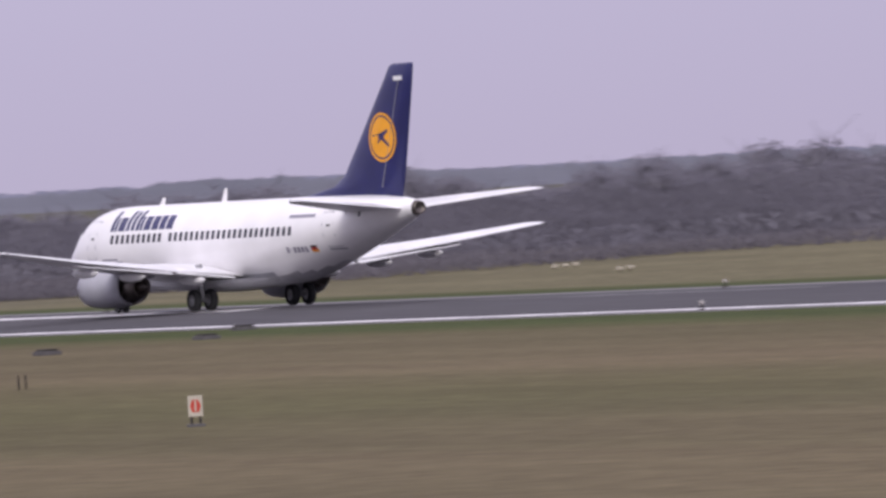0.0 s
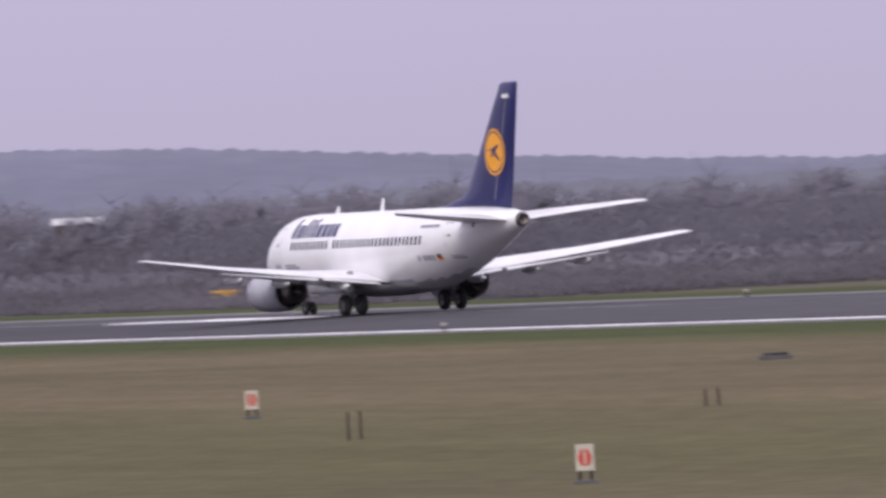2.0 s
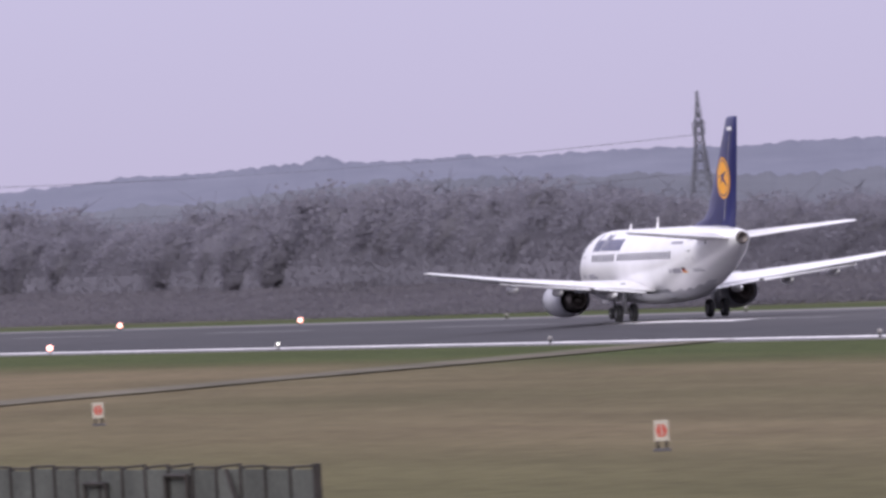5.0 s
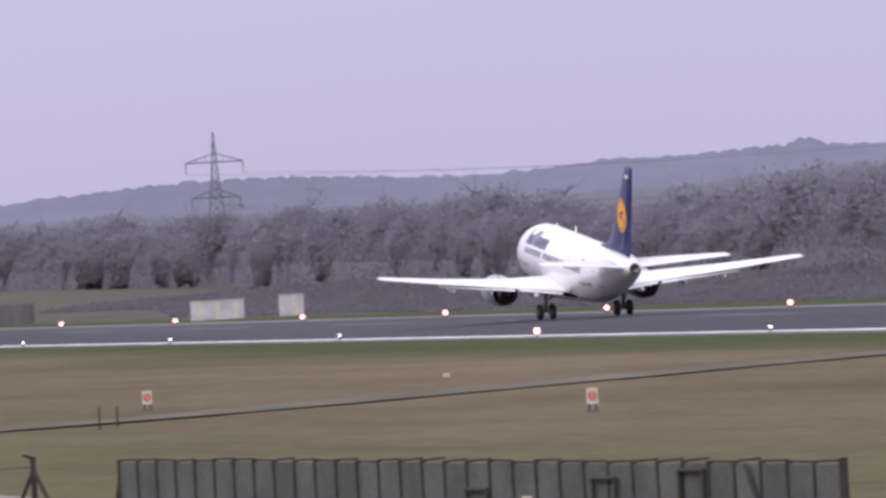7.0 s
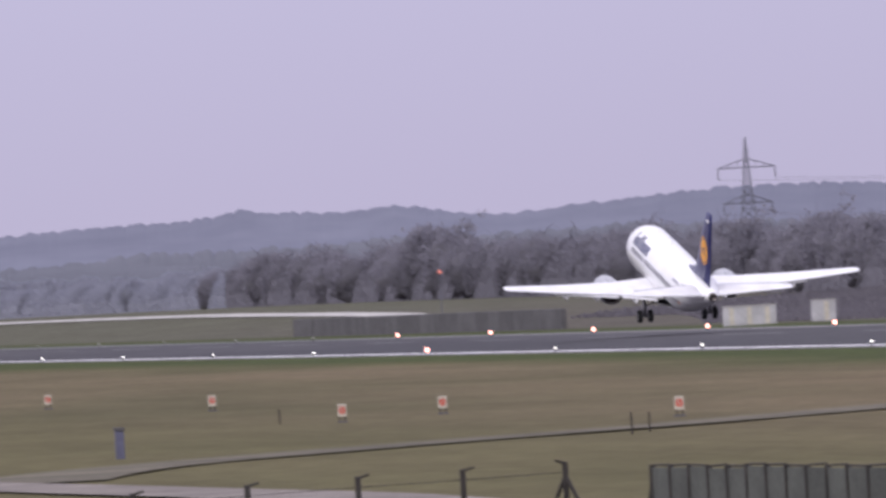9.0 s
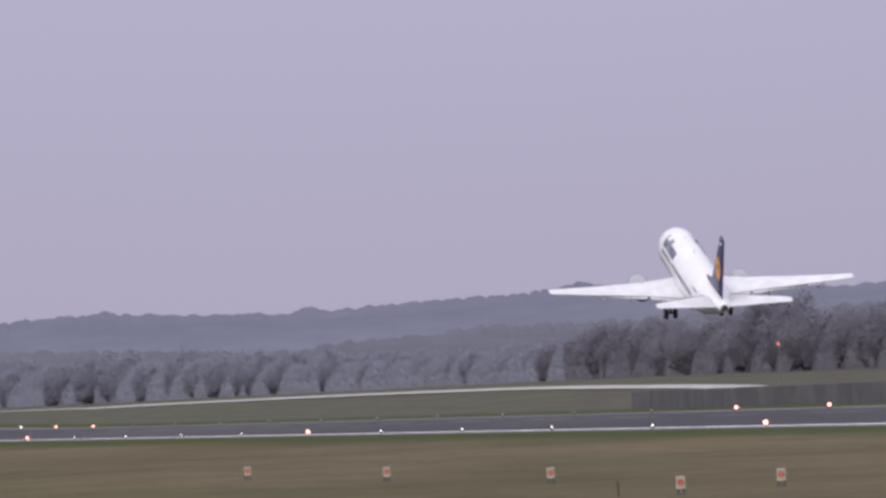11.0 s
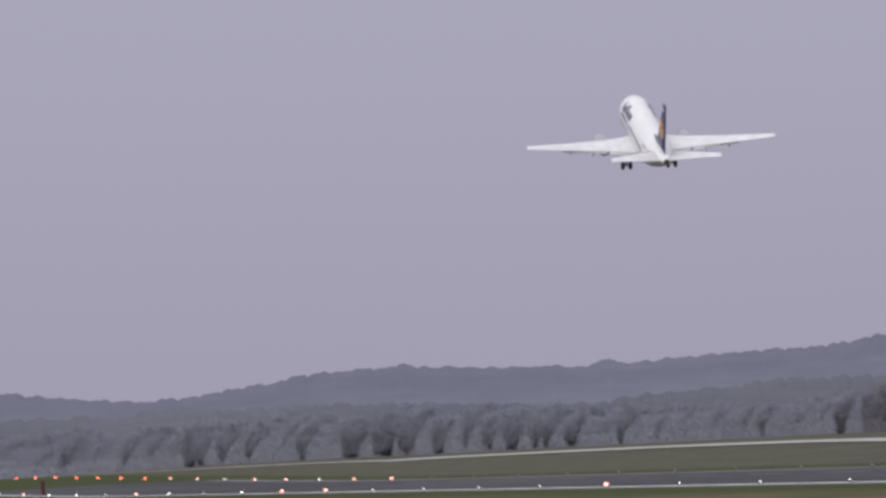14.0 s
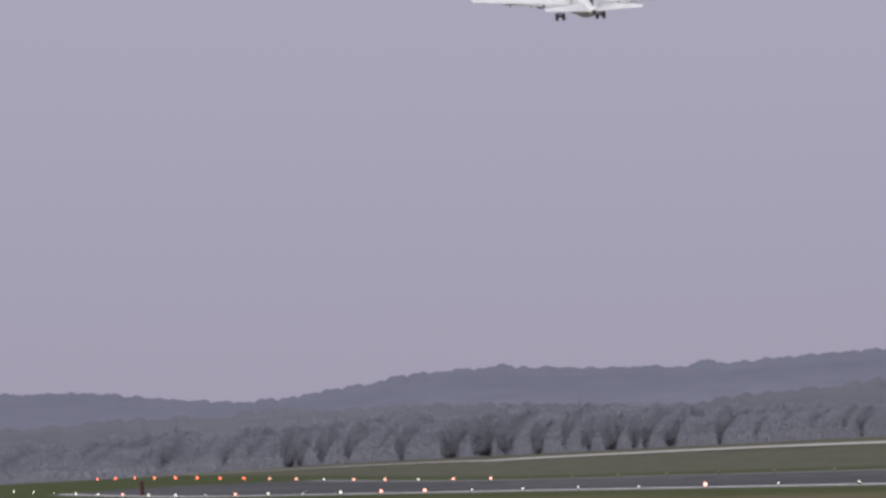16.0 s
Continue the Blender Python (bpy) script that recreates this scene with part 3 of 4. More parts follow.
        for k in range(4):
            bm.faces.new((a[k], b[k], b[(k + 1) % 4], a[(k + 1) % 4]))
        part("blade_aerial", bm, M_WHITE, fus)
    bm = bmesh.new()
    lathe(bm, [(0.25, 0.36), (-0.06, 0.30), (-0.07, 0.24), (-0.02, 0.22), (-0.015, 0.005)], (NOSE - 32.2, 0, 4.60), n=18)
    part("tail_exhaust", bm, M_HOT, fus, "dark exhaust of the auxiliary unit", True)
    # wings
    for side in (1, -1):
        secs = [(0.9, 5.9, 7.6, 1.86, 0.14), (1.85, 5.35, 7.0, 1.96, 0.135), (4.9, 3.45, 4.75, 2.28, 0.12), (9.5, 1.05, 3.1, 2.84, 0.11), (14.1, -1.32, 1.62, 3.48, 0.10), (14.4, -1.62, 1.25, 3.53, 0.06)]
        wing = part("wing", wing_mesh([(y * side, *r) for y, *r in secs]), M_WING, jet, "light grey swept wing, flaps slightly lowered", True)
        bm = wing_mesh([(y * side, xl + 0.06, 0.52 * (1 - y / 34), z + 0.015, 0.5) for y, xl, ch, z, th in secs[1:-1]])
        part("leading_edge_slat", bm, M_SLAT, wing, "dull dark metal slat", True)
        # flaps: inboard and outboard, drooped behind the wing
        for y0, x0, c0, z0, y1, x1, c1, z1 in ((1.9, -0.9, 1.05, 1.93, 4.7, -0.8, 0.85, 2.24), (5.0, -0.8, 0.8, 2.27, 10.2, -1.5, 0.55, 2.83)):
            bm = bmesh.new()
            v = [bm.verts.new(p) for p in ((x0, y0 * side, z0 + 0.1), (x0 - c0, y0 * side, z0 - 0.10), (x1 - c1, y1 * side, z1 - 0.06), (x1, y1 * side, z1 + 0.1),
                                            (x0, y0 * side, z0 - 0.08), (x0 - c0, y0 * side, z0 - 0.15), (x1 - c1, y1 * side, z1 - 0.11), (x1, y1 * side, z1 - 0.06))]
            for f in ((0, 1, 2, 3), (4, 7, 6, 5), (0, 4, 5, 1), (1, 5, 6, 2), (2, 6, 7, 3), (3, 7, 4, 0)):
                bm.faces.new([v[i] for i in f])
            part("flap", bm, M_WING, wing, "lowered trailing edge flap")
        for y, x, z in ((3.6, -1.2, 1.82), (6.6, -0.9, 2.12), (9.2, -1.2, 2.42)):
            bm = bmesh.new()
            lathe(bm, [(1.5, 0.02), (1.1, 0.14), (0.3, 0.19), (-0.5, 0.15), (-1.0, 0.02)], (x + 0.1, y * side, z), n=10, squash=1.4)
            part("flap_track_fairing", bm, M_WHITE, wing, smooth=True)
        # aileron seam
        bm = bmesh.new()
        rod(bm, (-1.05, 10.4 * side, 2.96), (-2.05, 13.6 * side, 3.46), 0.025, n=4)
        part("aileron_seam", bm, M_LINE, wing)
        bm = bmesh.new()
        box(bm, -2.75, -2.45, 14.25 * side - 0.1, 14.25 * side + 0.1, 3.45, 3.53, 0.03)
        part("tip_light", bm, M_GLASS, wing)
        # engine under the wing: flattened cowl, core and pylon
        o = (0, 4.83 * side, 1.62)
        bm = bmesh.new()
        lathe(bm, [(6.1, 0.77), (6.3, 0.82), (6.22, 0.91), (5.9, 0.98), (5.2, 1.03), (4.2, 1.03), (3.2, 0.97), (2.55, 0.87), (2.52, 0.82), (3.4, 0.84)], o, n=32, squash=0.93)
        eng = part("engine_cowl", bm, M_NACELLE, jet, "pale grey engine cowl with flattened underside", True)
        bm = bmesh.new()
        lathe(bm, [(6.24, 0.78), (6.34, 0.84), (6.26, 0.92), (6.0, 0.975)], o, n=32, squash=0.93)
        part("inlet_lip", bm, M_BARE, eng, "polished inlet lip", True)
        bm = bmesh.new()
        lathe(bm, [(5.6, 0.0), (5.6, 0.80), (5.55, 0.80)], o, n=32, squash=0.93)
        part("fan_disc", bm, M_DARK, eng)
        bm = bmesh.new()
        lathe(bm, [(3.4, 0.83), (3.3, 0.60), (2.6, 0.60), (1.75, 0.47), (1.72, 0.40), (2.2, 0.36), (2.2, 0.24), (1.5, 0.13), (1.15, 0.02)], o, n=28)
        part("core_nozzle", bm, M_HOT, eng, "dark heat-stained core nozzle and plug", True)
        bm = bmesh.new()
        pr = [(5.6, 2.56), (3.6, 2.72), (0.4, 2.35), (0.9, 2.0), (2.4, 2.05), (4.4, 2.3)]
        lft = [bm.verts.new((x, 4.83 * side + 0.2, z)) for x, z in pr]
        rgt = [bm.verts.new((x, 4.83 * side - 0.2, z)) for x, z in pr]
        bm.faces.new(lft)
        bm.faces.new(rgt[::-1])
        for k in range(6):
            bm.faces.new((lft[k], rgt[k], rgt[(k + 1) % 6], lft[(k + 1) % 6]))
        part("engine_pylon", bm, M_NACELLE, jet)
        # tailplane
        tail = part("tailplane", wing_mesh([(y * side, *r) for y, *r in ((0.3, -10.6, 4.5, 4.56, 0.10), (1.1, -11.1, 4.1, 4.66, 0.10), (6.1, -14.65, 1.75, 5.15, 0.09), (6.35, -15.05, 1.3, 5.18, 0.06))]), M_WING, jet, "light grey swept tailplane", True)
        bm = wing_mesh([(y * side, *r) for y, *r in ((1.1, -11.05, 0.42, 4.675, 0.6), (3.6, -12.82, 0.36, 4.92, 0.6), (6.1, -14.60, 0.28, 5.165, 0.6))])
        part("leading_edge", bm, M_SLAT, tail, "dull dark metal leading edge", True)
        # main gear
        gear = new("main_gear")
        gear.parent = jet
        gear.location.z = 0.35
        bm = bmesh.new()
        rod(bm, (0, 2.62 * side, 0.5), (0.05, 2.70 * side, 2.15), 0.12, 0.16, 12)
        rod(bm, (0, 2.62 * side - 0.62, 0.51), (0, 2.62 * side + 0.62, 0.51), 0.09, n=10)
        rod(bm, (0.05, 2.66 * side, 1.3), (0.2, 1.3 * side, 1.75), 0.07, n=8)
        rod(bm, (0.25, 2.62 * side, 0.7), (0.3, 2.62 * side, 1.5), 0.04, n=6)
        part("strut", bm, M_STEEL, gear, smooth=True)
        bm = bmesh.new()
        box(bm, -0.35, 0.45, 2.62 * side + 0.16 * side - 0.02, 2.62 * side + 0.16 * side + 0.02, 1.15, 2.0, 0.015)
        part("gear_door", bm, M_WHITE, gear)
        for off in (-0.43, 0.43):
            bm = bmesh.new()
            lathe(bm, [(-0.17, 0.28), (-0.185, 0.40), (-0.15, 0.48), (-0.07, 0.51), (0.07, 0.51), (0.15, 0.48), (0.185, 0.40), (0.17, 0.28)], (0, 2.62 * side + off, 0.51), "Y", 26)
            tyre = part("tyre", bm, M_TYRE, gear, "black tyre", True)
            bm = bmesh.new()
            lathe(bm, [(-0.15, 0.0), (-0.13, 0.2), (-0.16, 0.29), (0.16, 0.29), (0.13, 0.2), (0.15, 0.0)], (0, 2.62 * side + off, 0.51), "Y", 20)
            part("wheel_hub", bm, M_STEEL, gear, smooth=True)
    # nose gear
    gear = new("nose_gear")
    gear.parent = jet
    gear.location.z = 0.35
    bm = bmesh.new()
    rod(bm, (12.45, 0, 0.35), (12.6, 0, 1.7), 0.08, 0.10, 10)
    rod(bm, (12.45, -0.3, 0.345), (12.45, 0.3, 0.345), 0.05, n=8)
    rod(bm, (12.55, 0, 0.95), (13.5, 0, 1.6), 0.05, n=8)
    part("strut", bm, M_STEEL, gear, smooth=True)
    for off in (-0.2, 0.2):
        bm = bmesh.new()
        lathe(bm, [(-0.09, 0.19), (-0.10, 0.28), (-0.06, 0.335), (0.06, 0.335), (0.10, 0.28), (0.09, 0.19), (0.03, 0.0), (-0.03, 0.0), (-0.09, 0.19)], (12.45, off, 0.345), "Y", 22)
        part("tyre", bm, M_TYRE, gear, smooth=True)
    for side in (1, -1):
        bm = bmesh.new()
        box(bm, 12.2, 13.6, 0.36 * side - 0.015, 0.36 * side + 0.015, 0.95, 1.5, 0.012)
        part("gear_door", bm, M_WHITE, gear)
    # fin with dorsal fillet
    bm = bmesh.new()
    rings = []
    for z, xl, xt, th in ((5.0, -4.7, -14.3, 0.02), (5.35, -5.6, -14.45, 0.03), (5.75, -8.2, -14.6, 0.045), (6.2, -9.2, -14.75, 0.05), (8.2, -11.1, -15.25, 0.05), (10.3, -13.05, -15.76, 0.05), (11.08, -13.75, -15.93, 0.05), (11.19, -14.1, -15.9, 0.02)):
        ch = xl - xt
        tk = min(0.26, th * ch)
        ring = []
        for u, w in ((0, 0), (0.06, 0.55), (0.2, 0.9), (0.42, 1), (0.7, 0.62), (1, 0.06), (1, -0.06), (0.7, -0.62), (0.42, -1), (0.2, -0.9), (0.06, -0.55)):
            ring.append(bm.verts.new((xl - u * ch, w * tk, z)))
        rings.append(ring)
    m = len(rings[0])
    for p, q in zip(rings, rings[1:]):
        for k in range(m):
            bm.faces.new((p[k], p[(k + 1) % m], q[(k + 1) % m], q[k]))
    bm.faces.new(rings[0])
    bm.faces.new(rings[-1])
    fin = part("tail_fin", bm, M_BLUE, jet, "dark blue tail fin", True)
    for side in (1, -1):
        # emblem: dark ring line within a yellow disc, a plain bird-like sweep in the middle
        cx, cz = -13.12, 7.88

        def on_fin(x, z, out):
            a = (z - 6.2) / (10.3 - 6.2)
            xl, xt = -9.2 - 3.85 * a, -14.75 - 1.01 * a
            u = (xl - x) / (xl - xt)
            w = float(np.interp(u, (0, 0.06, 0.2, 0.42, 0.7, 1), (0, 0.55, 0.9, 1, 0.62, 0.06)))
            return (x, (w * min(0.26, 0.05 * (xl - xt)) + out) * side, z)

        def disc(name, r0, r1, out, q):
            bm = bmesh.new()
            n, k0 = 40, 5
            rings = [[bm.verts.new(on_fin(cx + math.cos(k * math.tau / n) * r, cz + math.sin(k * math.tau / n) * r, out)) for k in range(n)] for r in [max(0.02, r0 + (r1 - r0) * i / k0) for i in range(k0 + 1)]]
            for p, s in zip(rings, rings[1:]):
                for k in range(n):
                    bm.faces.new((p[k], p[(k + 1) % n], s[(k + 1) % n], s[k]))
            part(name, bm, q, fin)
        disc("emblem_disc", 0, 1.13, 0.02, M_YELLOW)
        disc("emblem_ring", 0.93, 1.01, 0.026, M_BLUE)
        bm = bmesh.new()
        for poly in ([(1.0, 0.12), (0.2, 0.2), (-0.15, 0.02), (0.1, -0.1)], [(0.2, 0.2), (-0.55, 0.42), (-0.62, 0.32), (-0.1, -0.02)], [(0.1, -0.1), (-0.15, 0.02), (-0.75, -0.5), (-0.6, -0.52)], [(0.2, -0.05), (0.45, -0.28), (0.3, -0.3), (0.02, -0.08)]):
            bm.faces.new([bm.verts.new(on_fin(cx + x * 0.85, cz + z * 0.85, 0.034)) for x, z in poly])
        part("emblem_bird", bm, M_BLUE, fin)
        bm = bmesh.new()
        box(bm, -15.0, -14.4, 0.10 * side - 0.09, 0.10 * side + 0.09, 10.42, 10.62)
        part("fin_mark_bar", bm, M_WHITE, fin)
    bm = bmesh.new()
    for side in (1, -1):
        rod(bm, (-12.9, 0.19 * side, 5.6), (-14.8, 0.11 * side, 10.7), 0.02, n=4)
    part("rudder_seam", bm, M_LINE, fin)
    return jet


# ---- woods and trees ----
def tree_arrays(rng, height, limbs=9, twigs=420, core=False):
    """Vertices and triangles of one bare tree: trunk, limbs and a loose crown of twig sprays."""
    V, T = [], []

    def stick(a, b, r0, r1):
        a, b = np.array(a), np.array(b)
        d = (b - a) / (np.linalg.norm(b - a) + 1e-9)
        u = np.cross(d, (0.3, 0.5, 0.81))
        u /= np.linalg.norm(u)
        w = np.cross(d, u)
        i = len(V)
        for p, r in ((a, r0), (b, r1)):
            for k in range(3):
                an = k * 2.0944
                V.append(p + (u * math.cos(an) + w * math.sin(an)) * r)
        for k in range(3):
            n = (k + 1) % 3
            T.append((i + k, i + n, i + 3 + n))
            T.append((i + k, i + 3 + n, i + 3 + k))

    if core:
        # the dense inside of the crown, where twigs close up
        n, rings = 9, 6
        for j in range(rings + 1):
            lat = math.pi * j / rings - math.pi / 2
            for k in range(n):
                lon = k * math.tau / n + 0.3 * j
                q = np.array([math.cos(lat) * math.cos(lon), math.cos(lat) * math.sin(lon), math.sin(lat)])
                if lat < 0:
                    q[:2] *= math.cos(lat) ** -0.75 if j else 0
                V.append(q * (0.55 + 0.5 * rng.random()) * np.array([0.30, 0.30, 0.46]) * height + np.array([0, 0, 0.41 * height]))
        for j in range(rings):
            for k in range(n):
                a, b = j * n + k, j * n + (k + 1) % n
                T.append((a, b, b + n))
                T.append((a, b + n, a + n))
    top = np.array([rng.normal(0, 0.3), rng.normal(0, 0.3), height * 0.8])
    stick((0, 0, -0.4), top * 0.5, height * 0.022, height * 0.015)
    stick(top * 0.5, top, height * 0.015, height * 0.004)
    tips = []
    for k in range(limbs):
        h = height * (0.22 + 0.55 * (k + rng.random()) / limbs)
        a = k * 2.4 + rng.random()
        reach = height * (0.16 + 0.2 * rng.random()) * (1.15 - 0.6 * h / height)
        p0 = top * (h / top[2])
        p1 = p0 + np.array([math.cos(a) * reach, math.sin(a) * reach, reach * (0.6 + 0.9 * rng.random())])
        stick(p0, p1, height * 0.009, height * 0.003)
        tips += [p1, (p0 + p1) / 2 + rng.normal(0, 0.2, 3)]
        for j in range(3):
            p2 = p1 + rng.normal(0, 0.09 * height, 3) + np.array([0, 0, 0.05 * height])
            stick((p0 + 2 * p1) / 3, p2, height * 0.004, height * 0.0015)
            tips.append(p2)
    tips.append(top)
    tips = np.array(tips)
    c = tips[rng.integers(0, len(tips), twigs)] + np.clip(rng.normal(0, 0.035 * height, (twigs, 3)), -0.06 * height, 0.06 * height)
    half = twigs if core else int(twigs * 0.80)
    ball = rng.normal(0, 1, (half, 3))
    ball *= ((0.5 + 0.5 * rng.random((half, 1))) if core else rng.random((half, 1)) ** 0.4) / np.linalg.norm(ball, axis=1)[:, None]
    if core:
        under = ball[:, 2] < 0
        ball[under, :2] *= np.minimum(2.2, 0.8 / (0.05 + np.linalg.norm(ball[under, :2], axis=1)))[:, None]
    low = 0.48 if core else 0.54
    c[:half] = ball * np.array([0.36, 0.36, 0.48 if core else 0.46]) * height + np.array([0, 0, low * height])
    c[:, 2] = np.maximum(c[:, 2], (0.01 if core else 0.12) * height)
    d = rng.normal(0, 1, (twigs, 3))
    d[:, 2] = abs(d[:, 2]) + 0.4
    d /= np.linalg.norm(d, axis=1)[:, None]
    e = np.cross(d, rng.normal(0, 1, (twigs, 3)))
    e /= np.linalg.norm(e, axis=1)[:, None]
    k = 0.66 if core else 0.8
    ln, wd = k * (0.034 + 0.04 * rng.random((twigs, 1))) * height, k * (0.014 + 0.016 * rng.random((twigs, 1))) * height
    i = len(V)
    V = np.concatenate([np.array(V), c - e * wd, c + e * wd, c + d * ln + e * wd * 0.5])
    k = np.arange(twigs)
    T = np.concatenate([np.array(T), np.stack([i + k, i + twigs + k, i + 2 * twigs + k], 1)])
    return V, T


def tri_mesh(name, V, T, material, inner=None):
    """One mesh of triangles; inner marks those that take the second material."""
    me = bpy.data.meshes.new(name)
    me.vertices.add(len(V))
    me.vertices.foreach_set("co", np.asarray(V, np.float32).ravel())
    me.loops.add(len(T) * 3)
    me.loops.foreach_set("vertex_index", np.asarray(T, np.int32).ravel())
    me.polygons.add(len(T))
    me.polygons.foreach_set("loop_start", np.arange(0, len(T) * 3, 3, dtype=np.int32))
    for q in (material if isinstance(material, (list, tuple)) else [material]):
        me.materials.append(q)
    if inner is not None:
        me.polygons.foreach_set("material_index", np.asarray(inner, np.int32))
    me.update(calc_edges=True)
    return me


# azimuth to the right of the runway's heading, distance of the wood's edge, height of its crowns
WOOD = [(-0.14, 3250, 9.0), (0.05, 3150, 9.5), (0.075, 2980, 10.5), (0.10, 2680, 10.5), (0.112, 2480, 8.6), (0.130, 2230, 7.2), (0.146, 2000, 9.2), (0.157, 1860, 10.2), (0.17, 1690, 8.8),
        (0.19, 1430, 9.2), (0.205, 1300, 8.8), (0.22, 1190, 9.0), (0.232, 1120, 9.8), (0.245, 1050, 9.0), (0.27, 925, 6.6), (0.31, 790, 6.6), (0.352, 672, 6.2), (0.39, 620, 5.6), (0.42, 590, 5.2), (0.47, 572, 5.0), (0.53, 640, 5.2), (0.62, 700, 5.6), (0.75, 760, 6)]


def wood(az):
    """Distance and crown height of the wood's edge at an azimuth."""
    a = [q[0] for q in WOOD]
    return float(np.interp(az, a, [q[1] for q in WOOD])), float(np.interp(az, a, [q[2] for q in WOOD]))


def polar(az, r):
    return r * math.cos(az), -r * math.sin(az)


def swell(az, r):
    """Broad and narrow swelling of the crowns along the wood, in parts of their height."""
    s = az * r
    return 1 + 0.24 * noise.noise(Vector((s * 0.03 + r * 0.004, 2, r * 0.002))) + 0.16 * noise.noise(Vector((s * 0.11, r * 0.01, 9)))


def woods():
    rng = np.random.default_rng(4)
    kinds = [tree_arrays(rng, 10.0, 5, 2100, True) for k in range(8)]
    kinds = [(v / 10, t) for v, t in kinds]
    for lo, hi, name in ((-0.13, 0.14, "wood_far"), (0.14, 0.27, "wood_middle"), (0.27, 0.74, "wood_near")):
        VV, TT, II, at = [], [], [], 0
        az = lo
        while az < hi:
            r0, h0 = wood(az)
            step = (1.7 + r0 * 0.0011) * (2.2 if az < 0.05 else 1.0)
            for row in range(4):
                a = az + rng.normal(0, step * 0.5) / r0
                r = r0 + 21 + row * 3.5 + 3 * rng.random()
                h = h0 * (0.84 + 0.05 * row) * swell(a, r) * (0.85 + 0.28 * rng.random())
                x, y = polar(a, r)
                v, t = kinds[rng.integers(0, len(kinds))]
                turn = rng.random() * 6.283
                wide = h * (1.2 + 0.5 * rng.random())
                R = np.array([[math.cos(turn) * wide, -math.sin(turn) * wide, 0], [math.sin(turn) * wide, math.cos(turn) * wide, 0], [0, 0, h * 1.06]])
                VV.append(v @ R.T + np.array([x, y, land(x, y)]))
                TT.append(t + at)
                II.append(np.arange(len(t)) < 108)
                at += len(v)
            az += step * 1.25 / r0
        # the far stretch takes the haze-tinted colours
        ob = new(name, tri_mesh(name, np.concatenate(VV), np.concatenate(TT), [M_TWIGHAZE, M_COREHAZE] if name == "wood_far" else [M_TWIG, M_CORE], np.concatenate(II)))
        tagged(ob, "dense bare winter woodland, grey-brown twigs", "woods", kind="stuff")


def thicket():
    """The closed mass of the wood: a lumpy bank of crowns and undergrowth, with sprays of twigs all over it."""
    rng = np.random.default_rng(8)
    for lo, hi, n, bank, spray, label in ((-0.135, 0.141, 230000, M_SCRUBHAZE, M_TWIGHAZE, "distant winter woodland, closed crowns in a haze-tinted grey"), (0.14, 0.745, 420000, M_SCRUB, M_TWIGBANK, "dense grey-brown winter woodland, closed crowns")):
        verts, faces, rows = [], [], 9
        az, line = lo, []
        while az < hi:
            line.append(az)
            az += (2.2 if az > 0.05 else 5.0) / wood(az)[0]
        for az in line:
            r0, h0 = wood(az)
            s = az * r0
            for j in range(rows):
                u = j / (rows - 1)
                r = r0 + u * 24 + 0.8 * noise.noise(Vector((s * 0.2, j * 1.7, 1)))
                lump = (0.4 + 0.6 * swell(az, r)) * (0.96 + 0.15 * noise.noise(Vector((s * 0.10 + u * 3, u * 4, 8))) + 0.06 * noise.noise(Vector((s * 0.4, u * 9, 8))) + 0.03 * noise.noise(Vector((s * 1.3, u * 17, 3))))
                x, y = polar(az, r)
                tall = 0.76 * u ** 0.5
                verts.append((x, y, land(x, y) + h0 * tall * lump - (0.6 if j == 0 else 0)))
        for i in range(len(line) - 1):
            for j in range(rows - 1):
                p = i * rows + j
                faces.append((p, p + rows, p + rows + 1, p + 1))
        ob = new("thicket", mesh_of("thicket", verts, faces, bank, True))
        tagged(ob, label, "woods", kind="stuff")
        # twig sprays over the bank
        P = np.array(verts).reshape(len(line), rows, 3)
        i, u, k, v = rng.integers(0, len(line) - 1, n), rng.random((n, 1)), (rng.random(n) ** 1.15 * (rows - 1.01)).astype(int), rng.random((n, 1))
        c = (P[i, k] * (1 - u) + P[i + 1, k] * u) * (1 - v) + (P[i, k + 1] * (1 - u) + P[i + 1, k + 1] * u) * v
        size = (0.16 + 0.24 * rng.random((n, 1))) * (1.5 if hi < 0.2 else 1.0)
        d = rng.normal(0, 0.55, (n, 3))
        d[:, 2] = 0.6 + rng.random(n) * 0.8
        e = rng.normal(0, 1, (n, 3))
        e[:, 2] *= 0.3
        V = np.concatenate([c - e * size * 0.22, c + e * size * 0.22, c + d * size])
        q = np.arange(n)
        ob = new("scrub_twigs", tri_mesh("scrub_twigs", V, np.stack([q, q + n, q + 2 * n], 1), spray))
        tagged(ob, "fine bare twigs over the wood's crowns", "woods", kind="stuff")


